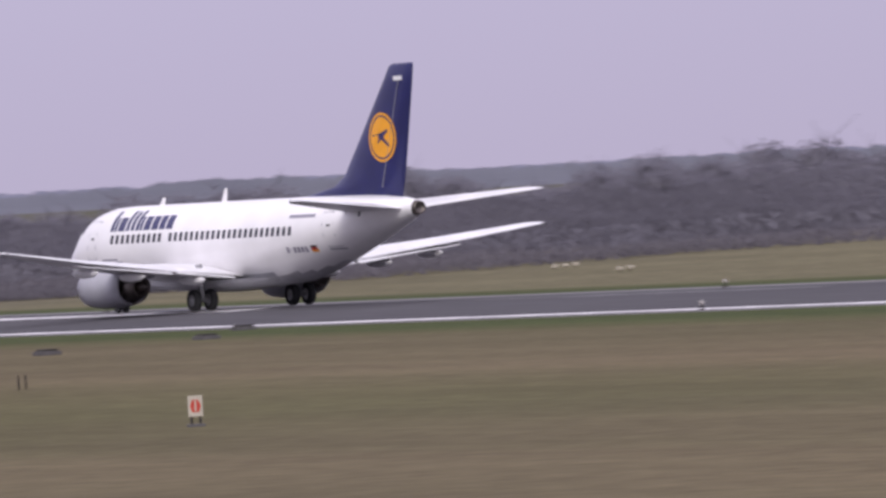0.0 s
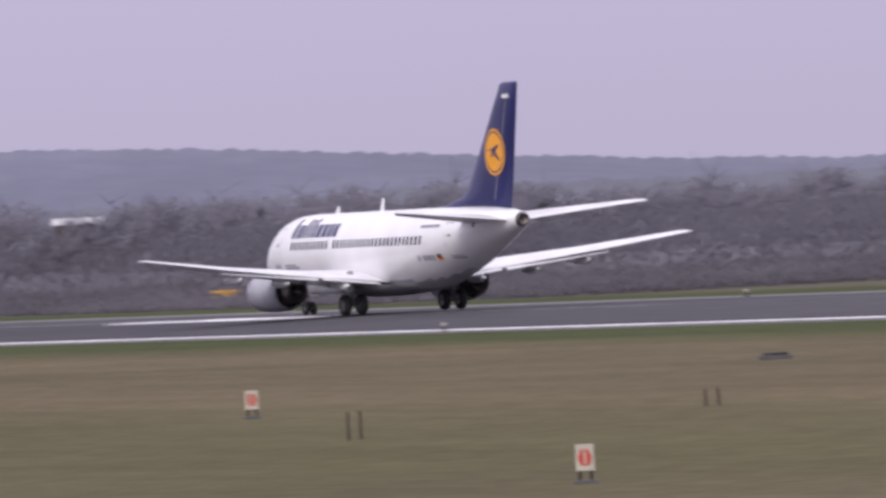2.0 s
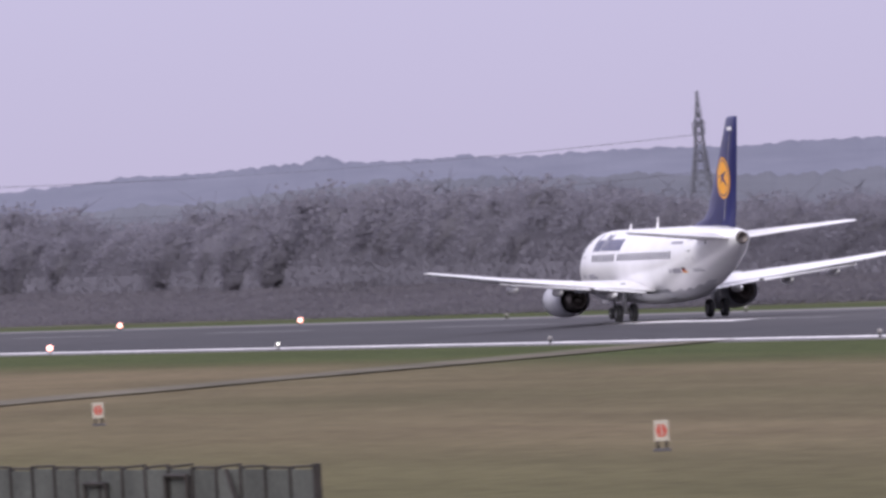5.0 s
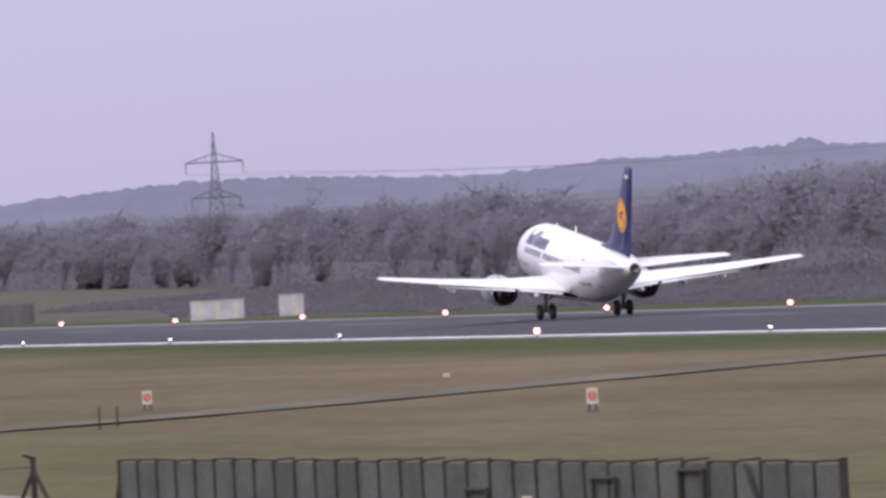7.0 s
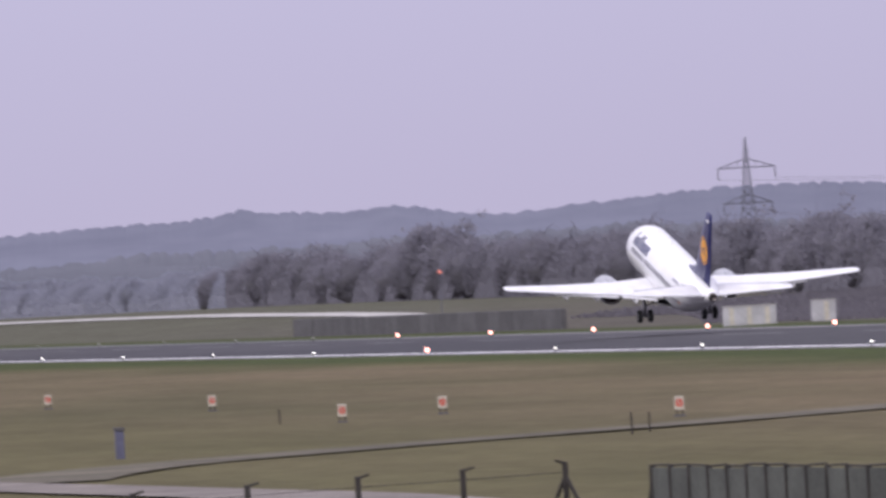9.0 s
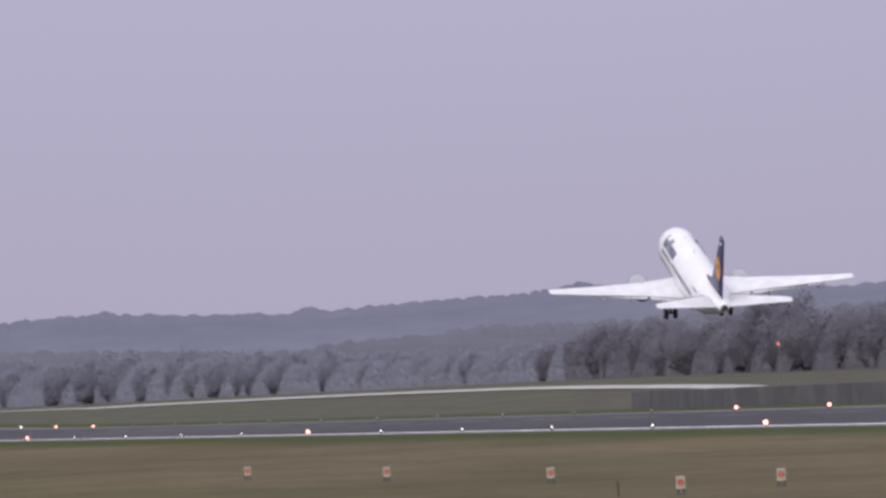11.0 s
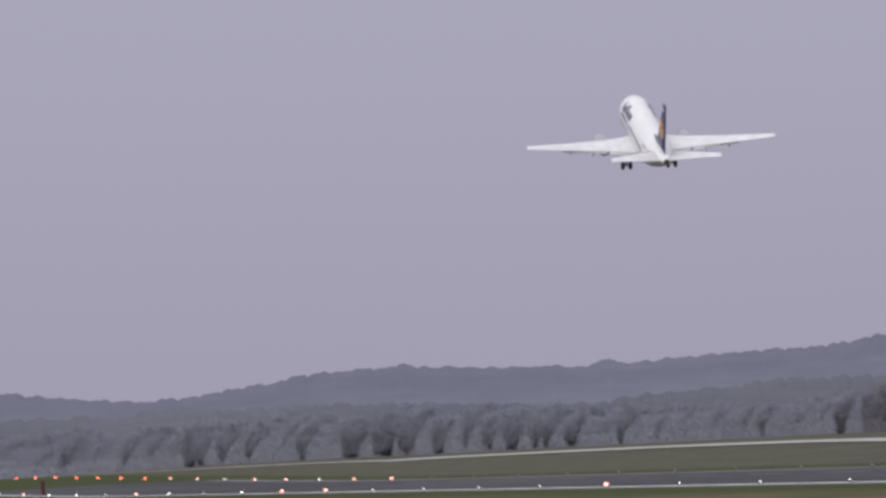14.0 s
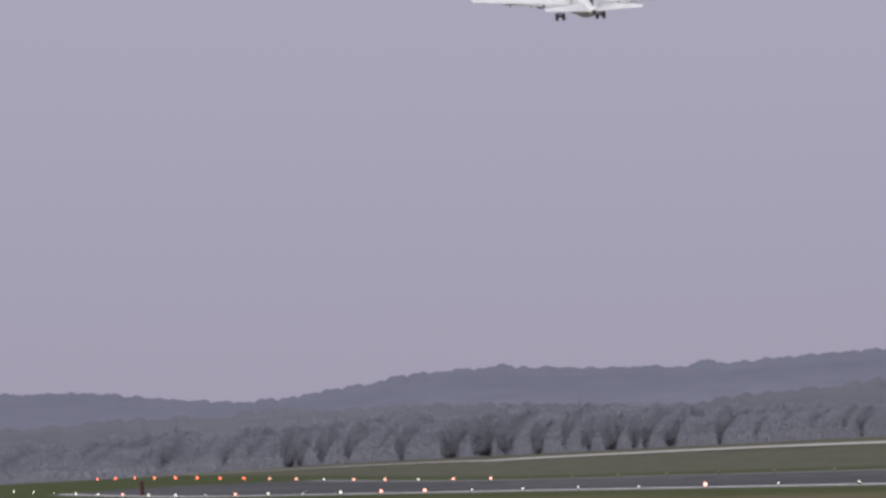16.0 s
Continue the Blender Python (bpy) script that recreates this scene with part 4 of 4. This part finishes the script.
def rough_scrub():
    """Low tangled growth between the wood and the mown strip beside the runway."""
    rng = np.random.default_rng(21)
    V, n = [], 230000
    x = 455 + 900 * rng.random(n) ** 1.15
    front = 209.5 + 24 * np.clip((530 - x) / 75, 0, 1) + 5 * np.sin(x * 0.021) * np.clip((x - 540) / 60, 0, 1) * 0.4 + 5 * np.clip((x - 1040) / 40, 0, 1) + 16 * np.clip((x - 1180) / 120, 0, 1)
    az = np.arctan2(front + 12, x)
    a = [q[0] for q in WOOD]
    back = np.interp(az, a, [q[1] for q in WOOD]) * np.sin(az) + 6
    y = -(front + np.maximum(back - front, 3.0) * rng.random(n) ** 1.25)
    z = np.array([land(p, q) for p, q in zip(x, y)])
    lump = np.array([noise.noise(Vector((p * 0.05, q * 0.12, 4))) for p, q in zip(x, y)])
    tall = np.clip(0.75 + 0.9 * lump, 0.18, 1.5) * np.clip((-y - front) / 6 + 0.25, 0.2, 1.0)
    c = np.stack([x, y, z + tall * 0.75 * rng.random(n)], 1)
    size = 0.22 + 0.22 * rng.random((n, 1))
    d = rng.normal(0, 0.6, (n, 3))
    d[:, 2] = 0.45 + rng.random(n) * 0.6
    e = rng.normal(0, 1, (n, 3))
    e[:, 2] *= 0.4
    V = np.concatenate([c - e * size * 0.3, c + e * size * 0.3, c + d * size])
    q = np.arange(n)
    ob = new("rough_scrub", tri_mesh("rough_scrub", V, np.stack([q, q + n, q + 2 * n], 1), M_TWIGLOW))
    tagged(ob, "low tangled grey-brown scrub beyond the runway", "scrub", kind="stuff")


def single_trees():
    rng = np.random.default_rng(11)
    spots = [(0.157, 1885, 12.0), (0.159, 1890, 11.5), (0.1835, 1530, 9.8), (0.19, 1455, 10.0), (0.206, 1330, 9.6), (0.238, 1110, 9.6), (0.232, 1140, 10.0)]
    for az, r, h in spots:
        v, t = tree_arrays(rng, h * 0.95, 13, 2600)
        nstick = (2 + 13 * 4) * 6
        trunk_t = t[t.max(axis=1) < nstick]
        crown_t = t[t.min(axis=1) >= nstick] - nstick
        x, y = polar(az, r)
        tree = group_empty("tree", pose(x, y, land(x, y)), "tall bare winter tree standing above the wood", "tree", "tall trees in the wood")
        a = new("trunk", tri_mesh("trunk", v[:nstick], trunk_t, M_BARK))
        b = new("crown", tri_mesh("crown", v[nstick:] * np.array([1.25, 1.25, 1.0]), crown_t, M_TWIG))
        a.parent = b.parent = tree


# ---- things on the airfield ----
def lamp_thing(name, material, lens_z, r, label, group):
    ob = group_empty(name, pose(0, 0, -100), label, "runway light", group)
    bm = bmesh.new()
    rod(bm, (0, 0, -0.02), (0, 0, 0.05), 0.14, 0.12, 10)
    rod(bm, (0, 0, 0.05), (0, 0, lens_z - r * 0.8), 0.04, 0.05, 8)
    part("stem", bm, M_POST, ob)
    bm = bmesh.new()
    bmesh.ops.create_uvsphere(bm, u_segments=12, v_segments=8, radius=r, matrix=Matrix.Translation((0, 0, lens_z)))
    part("lens", bm, material, ob, smooth=True)
    return ob


def runway_lights():
    small = lamp_thing("runway_edge_light", M_LAMP, 0.30, 0.065, "small lit white runway edge light on a stem", "lights along the runway edge")
    white = lamp_thing("runway_edge_light", M_LAMP, 0.32, 0.12, "bright white runway edge light on a stem", "lights along the runway edge")
    warm = lamp_thing("runway_edge_light", M_LAMPO, 0.34, 0.18, "bright reddish runway edge light on a stem", "lights along the runway edge")
    red = lamp_thing("runway_edge_light", M_LAMPR, 0.34, 0.17, "lit red runway end light on a stem", "lights along the runway edge")
    off = lamp_thing("runway_edge_light", M_CONCRETE, 0.30, 0.10, "unlit pale runway edge light on a stem", "lights along the runway edge")
    first = {q.name: True for q in (small, white, warm, red, off)}

    def put(src, x, y):
        m = pose(x, y, land(x, y) if y < -195 else rise(x))
        if first[src.name]:
            src.matrix_world = m
            first[src.name] = False
        else:
            copy_thing(src, m)

    for k in range(-7, 38):
        x = 635.5 + 60.3 * k
        put(off if x < 620 else red if x > 2500 else warm if k in (1, 5, 10, 15, 16, 20, 24) else white if k > 15 and k % 3 else small, x, NEAR_EDGE + 0.3)
        x = 829 + 60.3 * (k - 4)
        put(off if x < 800 else warm if x < 1280 else off if x < 1880 else red if x > 2350 else warm if k % 3 else white, x, FAR_EDGE - 1.2)


def sign_thing():
    ob = group_empty("marker_sign", pose(0, 0, -100), "small white board sign with red mark on two legs", "sign", "marker signs in the grass")
    bm = bmesh.new()
    box(bm, -0.03, 0.03, -0.18, 0.18, 0.22, 0.74, 0.012)
    part("board", bm, M_SIGNW, ob)
    bm = bmesh.new()
    a = [(-0.14, 0.48), (-0.08, 0.33), (0.08, 0.33), (0.14, 0.48), (0.08, 0.64), (-0.08, 0.64)]
    f = [bm.verts.new((-0.036, yy, zz)) for yy, zz in a]
    g = [bm.verts.new((-0.031, yy, zz)) for yy, zz in a]
    bm.faces.new(f)
    bm.faces.new(g[::-1])
    for k in range(6):
        bm.faces.new((f[k], g[k], g[(k + 1) % 6], f[(k + 1) % 6]))
    part("red_mark", bm, M_SIGNR, ob)
    bm = bmesh.new()
    box(bm, -0.041, -0.037, -0.02, 0.02, 0.36, 0.62)
    part("white_stripe", bm, M_SIGNW, ob)
    for y in (-0.11, 0.11):
        bm = bmesh.new()
        rod(bm, (0, y, -0.05), (0, y, 0.24), 0.035, n=6)
        part("leg", bm, M_POST, ob)
    bm = bmesh.new()
    box(bm, -0.18, 0.18, -0.22, 0.22, -0.05, 0.04, 0.015)
    part("footing", bm, M_WALL, ob)
    return ob


def field_things():
    sign = sign_thing()
    spots = [(122, -38.9, -25), (214.5, -68.2, -19), (278, -74.6, -15), (381.6, -82.7, -12), (451.6, -80.7, -10), (506, -80.3, -9), (577, -80.4, -8), (496, -74.5, -9), (640, -80.4, -8), (705, -80.4, -8)]
    for i, (x, y, a) in enumerate(spots):
        m = pose(x, y, 0, 0, 0, a)
        if i:
            copy_thing(sign, m)
        else:
            sign.matrix_world = m
    # bare marker stakes
    for x, y, h in ((178.2, -56.8, 0.66), (177.0, -56.0, 0.66), (409, -71.4, 0.72), (503, -72.9, 0.6), (414, -72.9, 0.66), (192.6, -72.6, 0.42), (191.6, -71.8, 0.42)):
        ob = group_empty("stake", pose(x, y, 0), "thin dark weathered stake standing in the grass", "stake", "stakes in the grass")
        bm = bmesh.new()
        rod(bm, (0, 0, -0.1), (0.01, 0, h), 0.035, 0.03, 6)
        part("shaft", bm, M_POST, ob)
    # low light pits with dark lids
    for x, y in ((261, -104.5), (265, -113), (281, -129), (303, -143.2)):
        ob = group_empty("inspection_pit", pose(x, y, 0), "low dark concrete inspection pit in the grass", "pit", "pits in the verge")
        bm = bmesh.new()
        box(bm, -0.42, 0.42, -0.42, 0.42, -0.06, 0.12, 0.03)
        part("kerb", bm, M_WALL, ob)
        bm = bmesh.new()
        box(bm, -0.32, 0.32, -0.32, 0.32, 0.12, 0.2, 0.02)
        part("lid", bm, M_POST, ob)
    # low white light units on the far grass
    for x, y, n in ((438, -240, 3), (418, -232, 2)):
        for k in range(n):
            px, py = x + 1.2 * k * 0.5, y - 1.2 * k * 0.86
            ob = group_empty("light_unit", pose(px, py, land(px, py), 0, 0, -30), "low white approach light unit on the far grass", "airfield light", "light units on the far grass")
            bm = bmesh.new()
            box(bm, -0.16, 0.16, -0.14, 0.14, 0.12, 0.3, 0.03)
            part("housing", bm, M_SIGNW, ob)
            for sx in (-0.1, 0.1):
                bm = bmesh.new()
                rod(bm, (sx, 0, -0.1), (sx, 0, 0.14), 0.03, n=6)
                part("leg", bm, M_POST, ob)
    # white marker stone in the verge
    ob = group_empty("marker_stone", pose(510, -104.2, 0), "small white painted marker stone in the grass", "marker")
    bm = bmesh.new()
    box(bm, -0.1, 0.1, -0.12, 0.12, -0.05, 0.13, 0.03)
    part("stone", bm, M_SIGNW, ob)
    # blue-grey marker post near the perimeter track
    ob = group_empty("marker_post", pose(422.3, -55.5, 0), "squat blue-grey marker post beside the track", "post")
    bm = bmesh.new()
    box(bm, -0.15, 0.15, -0.15, 0.15, -0.05, 0.95, 0.03)
    part("shaft", bm, M_BLUEPOST, ob)
    bm = bmesh.new()
    box(bm, -0.18, 0.18, -0.18, 0.18, 0.95, 1.08, 0.03)
    part("cap", bm, M_WALL, ob)
    # shed with a white roof at the wood's edge
    x, y = 690, -242
    ob = group_empty("shed", pose(x, y, land(x, y), 0, 0, -20), "dark boarded shed with a white roof among the trees", "shed")
    bm = bmesh.new()
    box(bm, -1.1, 1.1, -1.5, 1.5, -0.4, 5.0, 0.03)
    part("wall", bm, M_SHED, ob)
    bm = bmesh.new()
    v = [bm.verts.new(p) for p in ((-1.3, -1.75, 5.0), (1.3, -1.75, 5.0), (1.3, 1.75, 5.0), (-1.3, 1.75, 5.0), (0.0, -1.75, 5.45), (0.0, 1.75, 5.45))]
    for f in ((0, 1, 4), (2, 3, 5), (0, 4, 5, 3), (1, 2, 5, 4), (0, 3, 2, 1)):
        bm.faces.new([v[i] for i in f])
    part("roof", bm, M_CONTAINER, ob)
    # distance board beyond the runway
    ob = group_empty("yellow_board", pose(602, -218.5, land(602, -218.5)), "yellow-orange runway board on short legs", "sign")
    bm = bmesh.new()
    box(bm, -0.2, 0.2, -1.0, 1.0, 0.15, 0.85, 0.04)
    part("board", bm, M_ORANGE, ob)
    for y in (-0.7, 0.7):
        bm = bmesh.new()
        rod(bm, (0, y, -0.2), (0, y, 0.2), 0.05, n=6)
        part("leg", bm, M_POST, ob)
    # pale cabins beyond the runway
    for x, y, w, h, n in ((1113, -206, 5.0, 1.75, 9), (1105, -211.5, 2.3, 1.9, 4)):
        ob = group_empty("equipment_cabin", pose(x, y, land(x, y), 0, 0, -11), "pale grey ribbed equipment cabin in the grass", "cabin", "cabins beyond the runway")
        bm = bmesh.new()
        box(bm, 0, 2.2, -w / 2, w / 2, -0.2, h, 0.03)
        part("body", bm, M_CONTAINER, ob)
        bm = bmesh.new()
        box(bm, -0.08, 2.28, -w / 2 - 0.08, w / 2 + 0.08, h, h + 0.08, 0.02)
        part("roof", bm, M_CONCRETE, ob)
        for k in range(n):
            yy = -w / 2 + (k + 0.5) * w / n
            bm = bmesh.new()
            box(bm, -0.045, 0.0, yy - w / n * 0.36, yy + w / n * 0.36, 0.05, h - 0.1, 0.012)
            part("panel", bm, M_SIGNW if (k % 3 == 1) else M_CONTAINER, ob)
    # low dark retaining wall beside the far track
    ob = group_empty("low_wall", pose(1240, -210, land(1340, -210)), "long low dark wall beyond the runway", "wall")
    for k in range(12):
        bm = bmesh.new()
        box(bm, k * 16.0, k * 16.0 + 15.9, -0.25, 0.25, -0.6, 2.1, 0.04)
        part("wall_panel", bm, M_WALL, ob)
    # red obstruction light on a mast among the trees
    x, y = 1500, -238.6
    ob = group_empty("light_mast", pose(x, y, land(x, y)), "thin mast with a dim red lamp before the wood", "mast")
    bm = bmesh.new()
    rod(bm, (0, 0, -0.3), (0, 0, 5.6), 0.08, 0.05, 8)
    part("pole", bm, M_PYLON, ob)
    bm = bmesh.new()
    bmesh.ops.create_uvsphere(bm, u_segments=10, v_segments=6, radius=0.22, matrix=Matrix.Translation((0, 0, 5.7)))
    part("lamp", bm, M_LAMPDIM, ob)
    # dark red post by the runway end
    x = 2075
    ob = group_empty("marker_post", pose(x, -150.5, rise(x)), "dark red post standing by the runway end", "post")
    bm = bmesh.new()
    rod(bm, (0, 0, -0.2), (0, 0, 2.5), 0.34, 0.34, 8)
    part("shaft", bm, M_DARKRED, ob)


def fence():
    """Perimeter fence beside the camera: a screened stretch with its panels, then open posts that turn the corner."""
    a, b = Vector((217.5, -38.3, 0)), Vector((175.8, -41.85, 0))
    top, n = 2.0, 32
    w = (b - a).length / n
    turn = math.degrees(math.atan2((b - a).y, (b - a).x))
    rng = random.Random(3)
    screen = group_empty("screen_fence", pose(a.x, a.y, 0, 0, 0, turn), "grey-green screened perimeter fence with dark posts", "fence")
    for k in range(n):
        h = top + rng.uniform(-0.02, 0.02)
        bm = bmesh.new()
        box(bm, k * w + 0.05, k * w + w - 0.05, -0.02, 0.02, 0.05, h - 0.05, 0.008)
        part("screen_panel", bm, M_FENCE, screen)
        bm = bmesh.new()
        box(bm, k * w - 0.045, k * w + 0.045, -0.05, 0.05, -0.1, h, 0.01)
        part("fence_post", bm, M_POST, screen)
        bm = bmesh.new()
        rod(bm, (k * w + 0.12, 0, h - 0.01), (k * w + w - 0.05, 0, h + rng.uniform(-0.03, 0.03)), 0.022, n=6)
        part("top_rail", bm, M_POST, screen)
    bm = bmesh.new()
    box(bm, n * w - 0.06, n * w + 0.06, -0.06, 0.06, -0.1, top + 0.06, 0.01)
    part("end_post", bm, M_POST, screen)
    for k, z in ((19.4, 1.42), (22.2, 1.36), (25.3, 1.38)):
        bm = bmesh.new()
        box(bm, k * w, k * w + 0.55, -0.06, -0.04, z - 0.4, z)
        part("notice_plate", bm, M_SIGNW, screen)
    for k, z in ((17.1, 1.52), (22.5, 1.72), (26.0, 1.86)):
        bm = bmesh.new()
        for p, q in (((k * w, -0.09, 0), (k * w, -0.09, z)), ((k * w + 1.2, -0.09, 0), (k * w + 1.2, -0.09, z)), ((k * w, -0.09, z), (k * w + 1.2, -0.09, z))):
            rod(bm, p, q, 0.04, n=6)
        part("gate_frame", bm, M_POST, screen)
    bm = bmesh.new()
    rod(bm, (-0.05, 0.02, 1.75), (-1.3, 0.05, 0.0), 0.045, n=6)
    part("brace", bm, M_POST, screen)
    bm = bmesh.new()
    rod(bm, (28.6 * w, -0.1, 1.95), (30.0 * w, -0.1, 0.0), 0.045, n=6)
    part("brace", bm, M_POST, screen)
    # open fence: braced corner post, then cranked posts
    spots = [(226.4, -38.2), (224.3, -35.9), (222.9, -33.7), (220.6, -31.3), (218.6, -28.9), (216.4, -26.5)]
    for i, (x, y) in enumerate(spots):
        ob = group_empty("fence_post", pose(x, y, 0), "dark corner fence post with braces" if i == 0 else "dark fence post with a cranked top", "fence post", "posts of the open fence")
        bm = bmesh.new()
        box(bm, -0.05, 0.05, -0.05, 0.05, -0.1, top, 0.012)
        rod(bm, (0, 0, top - 0.03), (-0.1, -0.2 if i else 0.2, top + 0.03), 0.03, 0.025, 6)
        part("shaft", bm, M_POST, ob)
        if i == 0:
            for s in (-1, 1):
                bm = bmesh.new()
                rod(bm, (0, 0, 1.75), (s * 0.9, s * 0.62, 0), 0.04, n=6)
                part("brace", bm, M_POST, ob)
        else:
            px, py = spots[i - 1]
            for z in (0.6, 1.2, 1.8):
                bm = bmesh.new()
                rod(bm, (0, 0, z), (px - x, py - y, z), 0.008, n=4)
                part("strand_wire", bm, M_POST, ob)


def pylon(x, y, turn, h=23.4):
    ob = group_empty("electricity_pylon", pose(x, y, land(x, y), 0, 0, turn), "grey lattice steel electricity pylon above the woods", "pylon", "pylons of the power line")

    def half(z):
        u = z / h
        return 2.4 + (0.72 - 2.4) * min(1, u / 0.62) if u < 0.62 else 0.72 + (0.06 - 0.72) * (u - 0.62) / 0.38

    for sx, sy in ((1, 1), (1, -1), (-1, 1), (-1, -1)):
        bm = bmesh.new()
        zs = [0, h * 0.3, h * 0.62, h * 0.8, h]
        for z0, z1 in zip(zs, zs[1:]):
            rod(bm, (sx * half(z0), sy * half(z0), z0 - (1.0 if z0 == 0 else 0)), (sx * half(z1), sy * half(z1), z1), 0.13, n=4)
        part("leg", bm, M_PYLON, ob)
    levels = [h * v for v in (0.0, 0.12, 0.23, 0.33, 0.42, 0.5, 0.56, 0.62, 0.68, 0.74, 0.8, 0.87, 0.93)]
    for z0, z1 in zip(levels, levels[1:]):
        bm = bmesh.new()
        for ax in (0, 1):
            for s in (-1, 1):
                a, b = half(z0), half(z1)
                for p, q in (((-a, s * a, z0), (b, s * b, z1)), ((a, s * a, z0), (-b, s * b, z1)), ((-b, s * b, z1), (b, s * b, z1))):
                    p2, q2 = (p, q) if ax == 0 else ((p[1], p[0], p[2]), (q[1], q[0], q[2]))
                    rod(bm, p2, q2, 0.07, n=3)
        part("bracing", bm, M_PYLON, ob)
    for z, reach in ((h * 0.54, 4.0), (h * 0.79, 4.7)):
        for s in (-1, 1):
            bm = bmesh.new()
            for e in (-1, 1):
                rod(bm, (e * half(z), 0, z), (0, s * reach, z), 0.10, n=4)
            rod(bm, (0, 0, z + 1.5), (0, s * reach, z), 0.08, n=4)
            for u in (0.3, 0.6, 0.85):
                rod(bm, (0, s * reach * u, z), (0, s * reach * u, z + 1.5 * (1 - u)), 0.05, n=3)
            part("cross_arm", bm, M_PYLON, ob)
            bm = bmesh.new()
            rod(bm, (0, s * reach, z), (0, s * reach, z - 1.9), 0.11, n=6)
            part("insulator", bm, M_PYLON, ob)
    return ob


def power_line():
    a, b = Vector((1966.5, -364.8, 0)), Vector((1816, -490, 0))
    d = (b - a).normalized()
    turn = math.degrees(math.atan2(d.y, d.x))
    spots = [a, b]
    turns = (-10.0, turn + 25)
    for p, a in zip(spots, turns):
        pylon(p.x, p.y, a)
    (p, q), (sp_, sq) = spots, [Vector((-math.sin(radians(a)), math.cos(radians(a)), 0)) for a in turns]
    for off, z in ((4.7, 16.6), (-4.7, 16.6), (4.0, 10.8), (-4.0, 10.8)):
        cu = bpy.data.curves.new("power_cable", "CURVE")
        cu.dimensions, cu.bevel_depth, cu.bevel_resolution = "3D", 0.026, 1
        sp = cu.splines.new("POLY")
        sp.points.add(20)
        for i in range(21):
            u = i / 20
            r = (p + sp_ * off).lerp(q + sq * off, u)
            zz = z + land(p.x, p.y) * (1 - u) + land(q.x, q.y) * u - 4 * 2.2 * u * (1 - u)
            sp.points[i].co = (r.x, r.y, zz, 1)
        cu.materials.append(M_PYLON)
        tagged(new("power_cable", cu), "thin dark overhead cable sagging between pylons", "cable", "cables of the power line")


# ---- build ----
ground()
runway()
ribbon("road", [(372, -46), (394, -51.5), (413, -64), (428, -77), (452, -92), (474, -104.5), (500, -120.5), (545, -147)], 5.2, 0.03, M_TRACK, "narrow grey track curving through the grass to the runway", "track")
ribbon("road", [(270, -46.5), (308, -47.4), (351, -45.7), (400, -43), (450, -40)], 3.4, 0.035, M_PALETRACK, "pale track along the perimeter fence", "track")
ribbon("road", [(1430, -226), (1560, -243), (1750, -251), (1900, -253), (2400, -250), (2600, -238), (2850, -205)], 5.0, 0.12, M_CONCRETE, "pale far track along the wood", "track")
hills()
woods()
thicket()
rough_scrub()
single_trees()
jet = airliner()
runway_lights()
field_things()
fence()
power_line()


# ---- what moves ----
def motions():
    rows = [  # seconds, x, y, z, nose-up degrees
        (0, 350.2, -170.55, 0.02, 0.0),
        (0.5, 376.1, -170.55, 0.02, 0.0),
        (1, 402.1, -170.55, 0.02, 0.0),
        (1.5, 428.4, -170.55, 0.02, 0.0),
        (2, 455.1, -170.55, 0.02, 0.0),
        (2.5, 482.6, -170.55, 0.02, 0.0),
        (3, 510.9, -170.55, 0.02, 0.0),
        (3.5, 540.4, -170.55, 0.02, 0.0),
        (4, 571.1, -170.55, 0.02, 0.0),
        (4.5, 603.3, -170.55, 0.05, 0.0),
        (5, 637.2, -170.55, 0.12, 0.0),
        (5.5, 673.0, -170.55, 0.24, 0.8),
        (6, 711.0, -171.00, 0.37, 1.7),
        (6.5, 750.4, -171.01, 0.36, 3.0),
        (7, 790.0, -171.03, 0.37, 5.4),
        (7.5, 830.8, -171.04, 0.44, 6.9),
        (8, 872.4, -171.06, 0.66, 8.3),
        (8.5, 914.6, -171.07, 0.98, 9.3),
        (9, 956.0, -171.09, 1.72, 11.2),
        (9.5, 997.0, -171.10, 2.52, 13.2),
        (10, 1039.0, -171.28, 4.32, 14.4),
        (11.2, 1143.2, -171.72, 11.02, 15.5),
        (12.5, 1256.0, -172.20, 20.52, 16.6),
        (13, 1300.3, -172.37, 25.22, 16.6),
        (13.5, 1344.6, -172.53, 30.42, 16.5),
        (14, 1388.9, -172.70, 36.02, 16.5),
        (14.5, 1433.1, -173.10, 41.72, 16.5),
        (15, 1477.4, -173.37, 47.62, 16.5),
        (15.5, 1521.7, -173.63, 53.92, 16.4),
        (16, 1566.0, -173.90, 60.32, 16.4),
    ]
    walk(jet, [(t, pose(x, y, z, 0, -p, 0)) for t, x, y, z, p in rows])
    # the struts lengthen as the wings take the weight
    struts = [(0, 0.35), (4.5, 0.32), (5, 0.26), (5.5, 0.14), (6, 0.0), (7, 0.0), (7.5, -0.07), (8, -0.26), (8.5, -0.28), (16, -0.28)]
    for gear in (q for q in jet.children if q.name.startswith("main_gear")):
        walk(gear, [(t, pose(0, 0, z)) for t, z in struts])


motions()
